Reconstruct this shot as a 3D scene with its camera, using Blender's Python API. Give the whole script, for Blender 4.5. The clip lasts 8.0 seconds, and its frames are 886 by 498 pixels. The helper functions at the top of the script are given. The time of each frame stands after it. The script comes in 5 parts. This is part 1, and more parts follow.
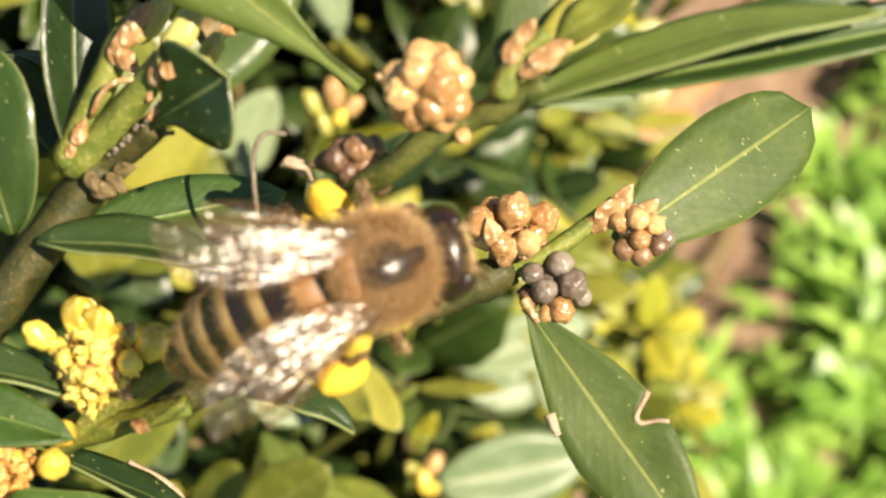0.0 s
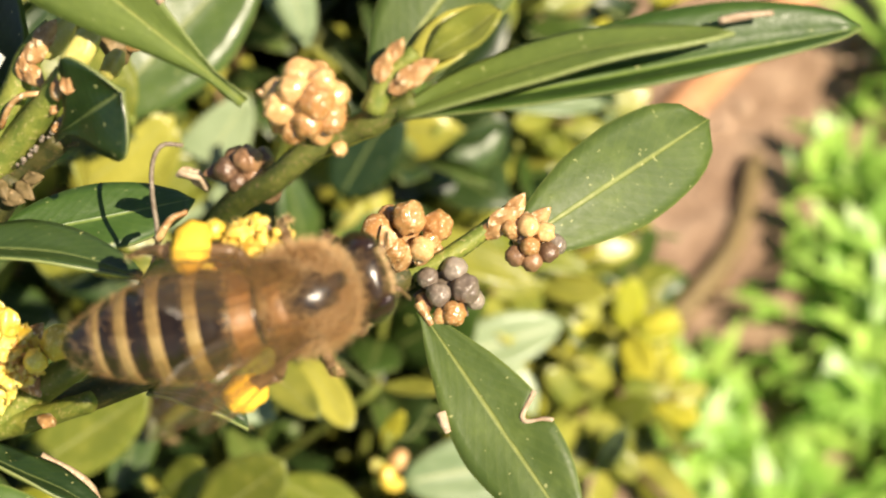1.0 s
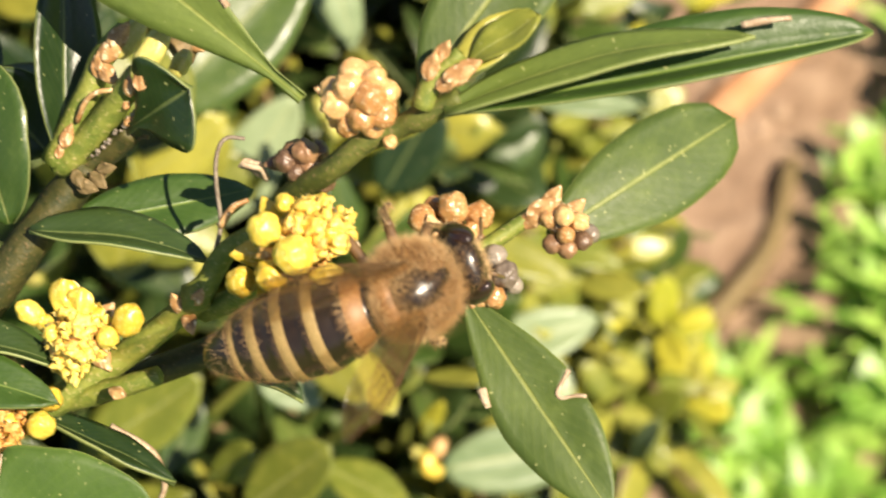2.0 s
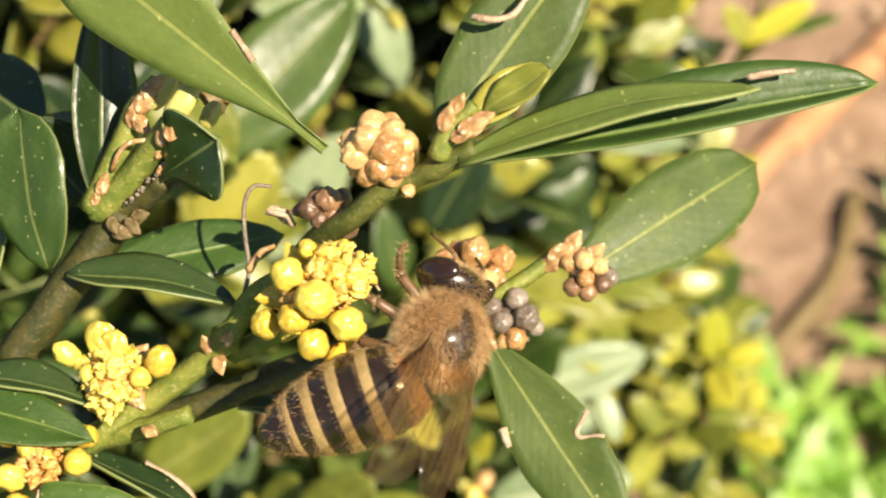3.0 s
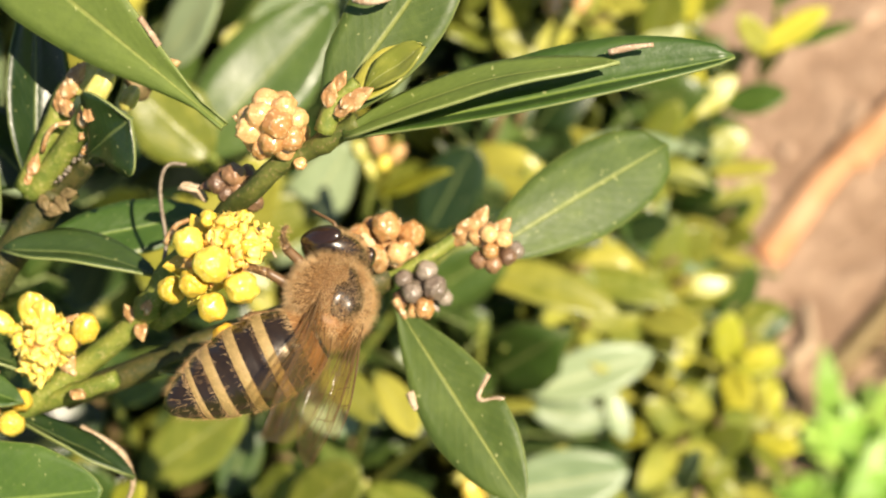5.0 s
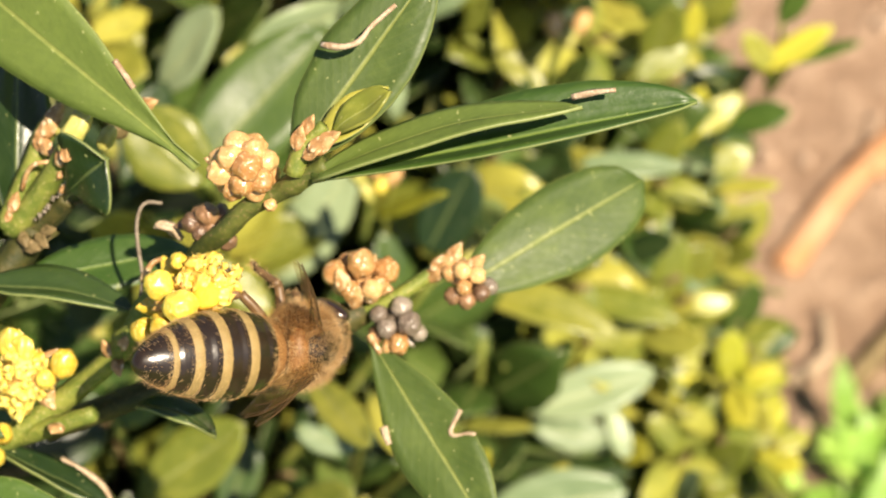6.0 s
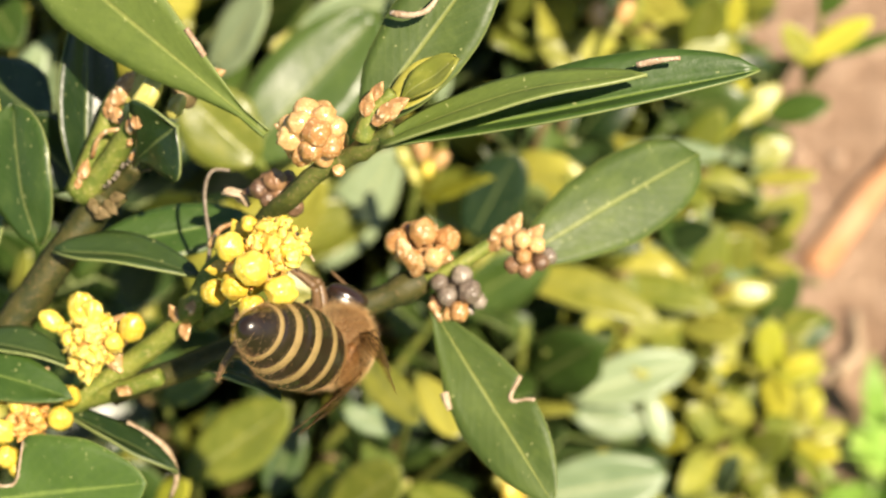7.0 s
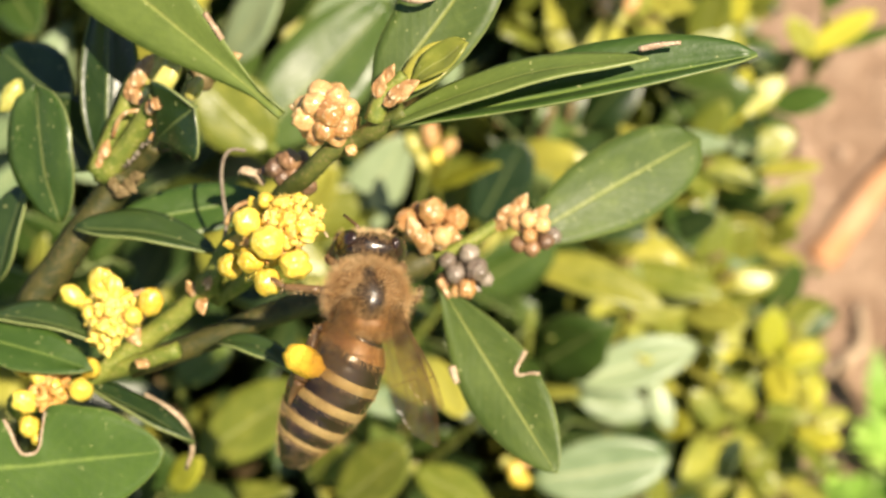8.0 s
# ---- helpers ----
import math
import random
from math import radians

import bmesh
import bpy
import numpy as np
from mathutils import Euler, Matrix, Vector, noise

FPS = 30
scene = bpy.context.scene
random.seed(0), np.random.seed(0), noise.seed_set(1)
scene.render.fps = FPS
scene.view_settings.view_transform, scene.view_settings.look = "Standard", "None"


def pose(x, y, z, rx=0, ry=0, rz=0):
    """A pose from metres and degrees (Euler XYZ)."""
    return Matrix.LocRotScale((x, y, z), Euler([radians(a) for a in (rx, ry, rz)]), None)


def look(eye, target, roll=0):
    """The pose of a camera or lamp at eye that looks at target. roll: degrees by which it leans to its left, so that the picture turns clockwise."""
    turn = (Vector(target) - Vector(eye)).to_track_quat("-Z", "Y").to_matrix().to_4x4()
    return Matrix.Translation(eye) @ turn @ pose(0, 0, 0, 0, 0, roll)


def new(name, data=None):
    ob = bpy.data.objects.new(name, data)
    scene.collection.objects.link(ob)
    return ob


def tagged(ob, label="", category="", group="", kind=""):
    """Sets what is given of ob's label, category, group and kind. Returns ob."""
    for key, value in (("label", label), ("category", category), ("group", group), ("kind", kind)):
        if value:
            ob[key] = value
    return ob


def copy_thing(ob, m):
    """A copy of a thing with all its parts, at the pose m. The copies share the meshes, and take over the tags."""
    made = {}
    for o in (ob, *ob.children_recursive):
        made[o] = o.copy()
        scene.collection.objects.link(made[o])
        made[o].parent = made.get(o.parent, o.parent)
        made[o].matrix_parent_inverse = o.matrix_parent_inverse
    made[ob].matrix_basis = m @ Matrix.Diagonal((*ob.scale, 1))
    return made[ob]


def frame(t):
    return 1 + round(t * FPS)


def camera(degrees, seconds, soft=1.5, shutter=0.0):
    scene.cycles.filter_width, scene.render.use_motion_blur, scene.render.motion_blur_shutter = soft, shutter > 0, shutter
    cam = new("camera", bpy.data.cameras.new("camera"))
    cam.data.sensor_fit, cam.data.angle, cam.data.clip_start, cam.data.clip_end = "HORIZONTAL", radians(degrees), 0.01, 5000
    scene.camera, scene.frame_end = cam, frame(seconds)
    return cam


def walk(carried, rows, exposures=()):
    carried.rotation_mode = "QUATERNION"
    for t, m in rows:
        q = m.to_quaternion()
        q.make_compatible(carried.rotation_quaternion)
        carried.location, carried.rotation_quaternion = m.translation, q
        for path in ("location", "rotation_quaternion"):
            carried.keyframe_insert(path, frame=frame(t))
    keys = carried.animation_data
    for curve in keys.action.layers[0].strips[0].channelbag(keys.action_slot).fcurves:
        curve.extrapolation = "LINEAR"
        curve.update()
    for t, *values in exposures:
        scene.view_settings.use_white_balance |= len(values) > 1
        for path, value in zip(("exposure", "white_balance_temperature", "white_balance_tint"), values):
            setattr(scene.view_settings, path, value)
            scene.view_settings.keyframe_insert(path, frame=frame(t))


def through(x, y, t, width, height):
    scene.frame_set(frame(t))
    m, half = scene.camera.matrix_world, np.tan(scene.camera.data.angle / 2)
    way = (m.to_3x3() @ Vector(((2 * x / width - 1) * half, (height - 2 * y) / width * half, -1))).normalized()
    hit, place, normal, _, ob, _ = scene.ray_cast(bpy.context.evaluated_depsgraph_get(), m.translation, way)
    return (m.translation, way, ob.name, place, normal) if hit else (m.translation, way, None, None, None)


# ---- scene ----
cam = camera(28.38, 8.0, 2.0, 0.3)
cam.data.dof.use_dof = True
cam.data.dof.focus_distance = 0.079
cam.data.dof.aperture_fstop = 68
PATH = [
    (0, pose(-0.006950, -0.036809, 0.362752, 30.191, -1.107, -1.320)),
    (0.5, pose(-0.004252, -0.038388, 0.363414, 30.181, -0.733, -0.837)),
    (1, pose(-0.000896, -0.038519, 0.366158, 30.158, -0.168, -0.504)),
    (1.5, pose(0.000000, -0.041000, 0.369014, 30.000, 0.000, 0.000)),
    (2, pose(-0.001129, -0.042034, 0.370679, 30.294, 0.714, 0.410)),
    (2.2, pose(-0.001742, -0.042055, 0.371401, 30.865, 1.173, 0.811)),
    (3.3, pose(0.004328, -0.043252, 0.373816, 31.292, 3.320, 1.895)),
    (3.5, pose(0.006642, -0.043850, 0.374294, 31.369, 3.677, 2.091)),
    (4, pose(0.009142, -0.045756, 0.375047, 31.790, 4.178, 2.290)),
    (4.5, pose(0.009200, -0.046866, 0.375545, 32.132, 4.823, 2.540)),
    (4.7, pose(0.010075, -0.047753, 0.374953, 32.315, 5.260, 2.797)),
    (5.8, pose(0.014027, -0.046032, 0.377106, 32.474, 6.588, 3.520)),
    (6, pose(0.014538, -0.046338, 0.377010, 32.500, 6.596, 3.695)),
    (6.5, pose(0.014123, -0.047337, 0.377279, 32.670, 7.078, 4.120)),
    (7, pose(0.012803, -0.048895, 0.377607, 32.720, 7.034, 4.449)),
    (7.5, pose(0.013649, -0.049818, 0.378153, 32.520, 7.212, 4.749)),
    (8, pose(0.013219, -0.051315, 0.379750, 32.610, 7.086, 4.831)),
]
walk(cam, PATH)

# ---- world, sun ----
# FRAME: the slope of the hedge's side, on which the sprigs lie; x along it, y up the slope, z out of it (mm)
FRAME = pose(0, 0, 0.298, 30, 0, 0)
ROT = FRAME.to_3x3()
MM = 0.001
SUN_DIR = (ROT @ Vector((0.477, 0.139, 0.868))).normalized()
world = bpy.data.worlds.new("world")
scene.world = world
world.use_nodes = True
nt = world.node_tree
sky = nt.nodes.new("ShaderNodeTexSky")
sky.sky_type, sky.sun_disc = "NISHITA", False
sky.sun_elevation = math.asin(SUN_DIR.z)
sky.sun_rotation = math.atan2(SUN_DIR.x, SUN_DIR.y)
nt.links.new(sky.outputs[0], nt.nodes["Background"].inputs[0])
nt.nodes["Background"].inputs[1].default_value = 0.05
sun = new("sun", bpy.data.lights.new("sun", "SUN"))
sun.data.energy, sun.data.angle, sun.data.color = 5.0, radians(0.53), (1.0, 0.85, 0.65)
sun.matrix_world = look(SUN_DIR * 5, (0, 0, 0))
scene.view_settings.exposure = 1.20


# ---- materials ----
class Mat:
    """A node material: shorthand for its nodes and links."""

    def __init__(self, name):
        self.m = bpy.data.materials.new(name)
        self.m.use_nodes = True
        self.t = self.m.node_tree
        self.b = self.t.nodes["Principled BSDF"]
        self.out = self.t.nodes["Material Output"]

    def node(self, kind, **inputs):
        n = self.t.nodes.new("ShaderNode" + kind)
        for k, v in inputs.items():
            self.put(n.inputs[k.replace("_", " ")], v)
        return n

    def put(self, socket, v):
        if isinstance(v, bpy.types.NodeSocket):
            self.t.links.new(v, socket)
        else:
            socket.default_value = v

    def math(self, op, a, b=0.0, c=0.0, clamp=False):
        n = self.t.nodes.new("ShaderNodeMath")
        n.operation, n.use_clamp = op, clamp
        for s, v in zip(n.inputs, (a, b, c)):
            self.put(s, v)
        return n.outputs[0]

    def step(self, v, lo, hi, a=0.0, b=1.0):
        n = self.t.nodes.new("ShaderNodeMapRange")
        n.interpolation_type = "SMOOTHSTEP"
        for s, x in zip(n.inputs, (v, lo, hi, a, b)):
            self.put(s, x)
        return n.outputs[0]

    def mix(self, f, a, b, how="MIX"):
        n = self.t.nodes.new("ShaderNodeMix")
        n.data_type, n.blend_type = "RGBA", how
        self.put(n.inputs[0], f)
        self.put(n.inputs[6], a)
        self.put(n.inputs[7], b)
        return n.outputs[2]

    def coords(self):
        return self.t.nodes.new("ShaderNodeTexCoord").outputs["Object"]

    def noise(self, scale, detail=3, rough=0.55, vec=None):
        n = self.node("TexNoise", Scale=scale, Detail=detail, Roughness=rough)
        self.t.links.new(vec or self.coords(), n.inputs["Vector"])
        return n.outputs[0]

    def random(self):
        return self.t.nodes.new("ShaderNodeObjectInfo").outputs["Random"]

    def bump(self, h, strength, dist=0.0001):
        n = self.node("Bump", Strength=strength, Distance=dist, Height=h)
        self.t.links.new(n.outputs[0], self.b.inputs["Normal"])
        return n

    def set(self, colour, rough, spec=0.5):
        self.put(self.b.inputs["Base Color"], colour)
        self.put(self.b.inputs["Roughness"], rough)
        self.put(self.b.inputs["Specular IOR Level"], spec)
        return self

    def translucent(self, colour, amount):
        tr = self.node("BsdfTranslucent", Color=colour)
        mx = self.node("MixShader", Fac=amount)
        self.t.links.new(self.b.outputs[0], mx.inputs[1])
        self.t.links.new(tr.outputs[0], mx.inputs[2])
        self.t.links.new(mx.outputs[0], self.out.inputs[0])
        return self


def rgb(r, g, b):
    return (r, g, b, 1.0)


def leaf_material(name, dark, light, rib, glow, rough=0.38, through=0.25, specks=0.5):
    m = Mat(name)
    uv = m.node("SeparateXYZ", Vector=m.t.nodes.new("ShaderNodeUVMap").outputs[0])
    u, v = uv.outputs[0], uv.outputs[1]
    d = m.math("ABSOLUTE", m.math("SUBTRACT", u, 0.5))
    big = m.noise(260.0, 4)
    fine = m.noise(2600.0, 3)
    mottle = m.noise(950.0, 4, 0.6)
    tone = m.math("ADD", m.math("MULTIPLY", big, 0.9), m.math("MULTIPLY", m.math("SUBTRACT", m.math("FRACT", m.math("ADD", m.random(), m.node("NewGeometry").outputs["Random Per Island"])), 0.5), 0.7))
    col = m.mix(m.step(tone, 0.2, 0.85), dark, light)
    veins = m.math("SINE", m.math("MULTIPLY", m.math("SUBTRACT", v, m.math("MULTIPLY", d, 0.55)), 95.0))
    col = m.mix(m.math("MULTIPLY", m.step(veins, 0.75, 1.0), 0.04), col, rib)
    ribw = m.math("MULTIPLY_ADD", v, -0.018, 0.036)
    ribf = m.step(m.math("DIVIDE", d, ribw), 0.35, 1.25, 1.0, 0.0)
    col = m.mix(m.math("MULTIPLY", ribf, 0.55), col, rib)
    col = m.mix(m.math("MULTIPLY", m.step(d, 0.475, 0.498), 0.25), col, rib)
    spot = m.step(m.noise(3300.0, 1), 0.70, 0.78)
    col = m.mix(m.math("MULTIPLY", spot, specks), col, rgb(0.55, 0.55, 0.22))
    col = m.mix(m.math("MULTIPLY", m.step(fine, 0.35, 0.7), 0.25), col, dark)
    col = m.mix(m.math("MULTIPLY", m.step(mottle, 0.45, 0.75), 0.35), col, light)
    m.set(col, m.math("MULTIPLY_ADD", fine, 0.25, m.math("MULTIPLY_ADD", mottle, 0.3, rough - 0.27)), 0.5)
    h = m.math("ADD", m.math("MULTIPLY_ADD", mottle, 0.9, m.math("MULTIPLY", fine, 0.35)), m.math("SUBTRACT", m.math("MULTIPLY", veins, 0.03), m.math("MULTIPLY", ribf, 0.8)))
    m.bump(h, 0.35, 0.00012)
    m.translucent(glow, through)
    return m.m


LEAF_TOP = leaf_material("leaf_top", rgb(0.052, 0.086, 0.014), rgb(0.125, 0.172, 0.030), rgb(0.34, 0.36, 0.09), rgb(0.28, 0.38, 0.03), 0.56, 0.22)
LEAF_UNDER = leaf_material("leaf_under", rgb(0.12, 0.16, 0.045), rgb(0.21, 0.26, 0.08), rgb(0.40, 0.40, 0.16), rgb(0.22, 0.34, 0.03), 0.5, 0.2)
# near-black green: the shade on these leaves is put into the colour
LEAF_SHADED = leaf_material("leaf_deep", rgb(0.012, 0.027, 0.007), rgb(0.034, 0.060, 0.014), rgb(0.18, 0.22, 0.07), rgb(0.12, 0.25, 0.02), 0.36, 0.12)
LEAF_OLIVE = leaf_material("leaf_olive", rgb(0.13, 0.15, 0.020), rgb(0.41, 0.38, 0.062), rgb(0.36, 0.36, 0.12), rgb(0.36, 0.42, 0.03), 0.34, 0.25)
LEAF_GLOSS = leaf_material("leaf_gloss", rgb(0.036, 0.070, 0.013), rgb(0.086, 0.130, 0.028), rgb(0.26, 0.28, 0.09), rgb(0.22, 0.32, 0.03), 0.33, 0.2)
LEAF_YELLOW = leaf_material("leaf_yellow", rgb(0.36, 0.38, 0.03), rgb(0.60, 0.56, 0.06), rgb(0.6, 0.55, 0.15), rgb(0.6, 0.5, 0.03), 0.4, 0.3)
LEAF_GREEN = leaf_material("leaf_green", rgb(0.034, 0.072, 0.010), rgb(0.068, 0.120, 0.017), rgb(0.24, 0.32, 0.07), rgb(0.20, 0.40, 0.03), 0.46, 0.18, 0.35)
LEAF_LIGHT = leaf_material("leaf_light", rgb(0.14, 0.17, 0.022), rgb(0.41, 0.395, 0.068), rgb(0.40, 0.42, 0.15), rgb(0.34, 0.44, 0.04), 0.34, 0.28)
# pale bluish green: part of the glossy sky sheen lies in the colour
LEAF_PALE_SHEEN = leaf_material("leaf_pale", rgb(0.14, 0.20, 0.095), rgb(0.26, 0.325, 0.18), rgb(0.42, 0.43, 0.20), rgb(0.30, 0.38, 0.08), 0.36, 0.2)


def bark_material(name, a, b, c, scale=900.0, rough=0.6, spec=0.35, pale=0.55):
    m = Mat(name)
    n1, n2 = m.noise(scale, 5, 0.65), m.noise(scale * 5, 3)
    col = m.mix(m.step(n1, 0.35, 0.65), a, b)
    col = m.mix(m.step(n2, pale, pale + 0.2), col, c)
    m.set(col, rough, spec)
    m.bump(m.math("ADD", n1, m.math("MULTIPLY", n2, 0.5)), 0.6, 0.00015)
    return m.m


STEM_GREEN = bark_material("stem_green", rgb(0.105, 0.14, 0.020), rgb(0.20, 0.215, 0.038), rgb(0.36, 0.31, 0.12))
# olive-brown bark, darkened so that the colour holds the stems' shade
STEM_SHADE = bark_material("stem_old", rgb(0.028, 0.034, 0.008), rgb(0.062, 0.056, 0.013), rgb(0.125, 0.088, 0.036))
# between green and shaded stem: the upper stem's shade is mixed into its colour
STEM_HALF_SHADE = bark_material("stem_olive", rgb(0.06, 0.075, 0.014), rgb(0.115, 0.125, 0.024), rgb(0.22, 0.17, 0.07))
STEM_BROWN = bark_material("stem_brown", rgb(0.10, 0.075, 0.03), rgb(0.20, 0.14, 0.06), rgb(0.36, 0.25, 0.13))
SCALE_TAN = bark_material("scale_tan", rgb(0.26, 0.13, 0.045), rgb(0.54, 0.34, 0.15), rgb(0.80, 0.66, 0.44), 700.0, 0.42, 0.45, 0.52)
THREAD = bark_material("grey_thread", rgb(0.13, 0.10, 0.07), rgb(0.24, 0.20, 0.15), rgb(0.34, 0.29, 0.22), 1500.0)
DRY = bark_material("dry_leaf", rgb(0.26, 0.17, 0.10), rgb(0.44, 0.34, 0.23), rgb(0.56, 0.47, 0.35), 1200.0)


def bud_material(name, a, b, c, rough=0.35, sss=0.15):
    m = Mat(name)
    n1, n2 = m.noise(900.0, 3), m.noise(4200.0, 3)
    tone = m.math("ADD", m.math("MULTIPLY", n1, 0.7), m.math("MULTIPLY", m.random(), 0.45))
    col = m.mix(m.step(tone, 0.35, 0.85), a, b)
    col = m.mix(m.math("MULTIPLY", m.step(n2, 0.52, 0.72), 0.6), col, c)
    m.set(col, rough, 0.65)
    m.put(m.b.inputs["Subsurface Weight"], sss)
    m.put(m.b.inputs["Subsurface Radius"], (0.0006, 0.0004, 0.0002))
    m.put(m.b.inputs["Subsurface Scale"], 1.0)
    m.bump(m.math("ADD", n1, m.math("MULTIPLY", n2, 0.5)), 0.28, 0.0001)
    return m.m


BUD_TAN = bud_material("bud_tan", rgb(0.33, 0.16, 0.052), rgb(0.58, 0.36, 0.15), rgb(0.80, 0.60, 0.34), 0.24, 0.05)
BUD_BROWN = bud_material("bud_brown", rgb(0.10, 0.055, 0.03), rgb(0.24, 0.13, 0.06), rgb(0.30, 0.20, 0.12), 0.45, 0.0)
# dark grey tone: shade from bee and leaves put into the bud colour
BUD_SHADE_GREY = bud_material("bud_grey", rgb(0.13, 0.10, 0.075), rgb(0.24, 0.20, 0.155), rgb(0.36, 0.30, 0.24), 0.38, 0.0)
BUD_YELLOW = bud_material("bud_yellow", rgb(0.50, 0.34, 0.03), rgb(0.72, 0.56, 0.08), rgb(0.82, 0.72, 0.27), 0.34, 0.2)
BUD_GREEN = bud_material("bud_green", rgb(0.28, 0.28, 0.05), rgb(0.46, 0.42, 0.11), rgb(0.60, 0.50, 0.24), 0.35, 0.15)
ANTHER_ORANGE = bud_material("anther_orange", rgb(0.50, 0.24, 0.05), rgb(0.74, 0.46, 0.12), rgb(0.86, 0.70, 0.34), 0.6, 0.2)
ANTHER = bud_material("anther", rgb(0.56, 0.34, 0.04), rgb(0.78, 0.60, 0.11), rgb(0.88, 0.77, 0.34), 0.6, 0.2)




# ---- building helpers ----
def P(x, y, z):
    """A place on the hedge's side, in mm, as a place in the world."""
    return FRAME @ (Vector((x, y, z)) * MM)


def thing(name, base, label, category, group="", kind=""):
    ob = new(name)
    ob.empty_display_size = 0.002
    ob.matrix_world = Matrix.Translation(P(*base)) @ ROT.to_4x4()
    ob["base"] = base
    return tagged(ob, label, category, group, kind)


def mesh_of(bm, name, mats, smooth=True):
    me = bpy.data.meshes.new(name)
    bmesh.ops.scale(bm, vec=(MM, MM, MM), verts=bm.verts)
    bm.to_mesh(me)
    bm.free()
    for m in mats if isinstance(mats, (list, tuple)) else [mats]:
        me.materials.append(m)
    if smooth:
        me.polygons.foreach_set("use_smooth", [True] * len(me.polygons))
    return me


def part(name, bm, material, parent, label="", smooth=True):
    """Links a bmesh (mm) as one mesh object under a thing or part."""
    ob = new(name, bm if isinstance(bm, bpy.types.Mesh) else mesh_of(bm, name, material, smooth))
    ob.parent = parent
    return tagged(ob, label)


def rel(th, p):
    """A place of the hedge's side in the space of a thing standing there (mm)."""
    return Vector(p) - Vector(th["base"])


def scale_leaf(parent, th, p, lean, r, mat, label="", seed=0, blunt=False):
    """A papery bud scale: a small cupped and dented blade, its tip towards lean."""
    y = Vector(lean).normalized()
    z = Vector((0.1, -0.1, 1.0))
    z = (z - y * z.dot(y)).normalized()
    x = y.cross(z)
    if blunt:
        me = leaf_mesh("petal", r * 2.0, r * 1.5, (mat, mat), bend=0.2, fold=-0.6, k=1.5, nu=9, nv=8, thick=0.09, wave=0.5, seed=seed + r * 7 + p[0], power=0.45)
    else:
        me = leaf_mesh("bud_scale", r * 3.0, r * 1.75, (mat, mat), bend=0.10, fold=-0.45, k=0.72, nu=9, nv=6, thick=0.05, wave=0.16, seed=seed + r * 7 + p[0], power=0.8)
    ob = part(me.name.split(".")[0], me, None, parent, label)
    m = Matrix((x, y, z)).transposed().to_4x4()
    m.translation = (rel(th, p) - y * r * 1.2) * MM
    ob.matrix_local = m
    return ob


def spline(points, n):
    """n + 1 places along a smooth curve through the points."""
    ps = [Vector(p) for p in points]
    ps = [ps[0] * 2 - ps[1]] + ps + [ps[-1] * 2 - ps[-2]]
    out = []
    for i in range(n + 1):
        s = i / n * (len(ps) - 3)
        k = min(int(s), len(ps) - 4)
        f = s - k
        a, b, c, d = ps[k:k + 4]
        out.append(0.5 * (2 * b + (c - a) * f + (2 * a - 5 * b + 4 * c - d) * f * f + (3 * b - a - 3 * c + d) * f ** 3))
    return out


def tube(bm, points, r0, r1, n=16, seg=8, rough=0.06, knots=()):
    """A tapering tube along a curve; knots: (share of the length, how much thicker)."""
    ps = spline(points, n)
    rings = []
    side = Vector((0.31, 0.17, 0.93))
    for i, p in enumerate(ps):
        along = (ps[min(i + 1, n)] - ps[max(i - 1, 0)]).normalized()
        a = along.cross(side).normalized()
        b = along.cross(a)
        s = i / n
        r = r0 + (r1 - r0) * s
        for at, more in knots:
            r *= 1 + more * math.exp(-((s - at) / 0.035) ** 2)
        ring = []
        for k in range(seg):
            w = 2 * math.pi * k / seg
            q = r * (1 + rough * noise.noise(p * 1.3 + Vector((k * 1.7, 0, 0))) + 0.07 * math.cos(4 * w))
            ring.append(bm.verts.new(p + a * (q * math.cos(w)) + b * (q * math.sin(w))))
        rings.append(ring)
    for i in range(n):
        for k in range(seg):
            bm.faces.new((rings[i][k], rings[i][(k + 1) % seg], rings[i + 1][(k + 1) % seg], rings[i + 1][k]))
    bm.faces.new(rings[0][::-1])
    bm.faces.new(rings[-1])
    return ps


def ball(bm, centre, r, stretch=(1, 1, 1), u=10, v=7, turn=None, lobes=0, lump=0.0):
    """An egg-shaped body with seams (lobes) and lumps."""
    made = bmesh.ops.create_uvsphere(bm, u_segments=u, v_segments=v, radius=1.0)["verts"]
    for vert in made:
        c = vert.co.copy()
        q = 1.0
        if lobes:
            q *= 1 - 0.10 * abs(math.cos(lobes * 0.5 * math.atan2(c.y, c.x))) ** 9 * (1 - c.z ** 4)
        if lump:
            q *= 1 + lump * noise.noise(c * 2.1 + Vector(centre))
        c = Vector((c.x * stretch[0], c.y * stretch[1], c.z * stretch[2])) * (q * r)
        if turn is not None:
            c = turn @ c
        vert.co = c + Vector(centre)


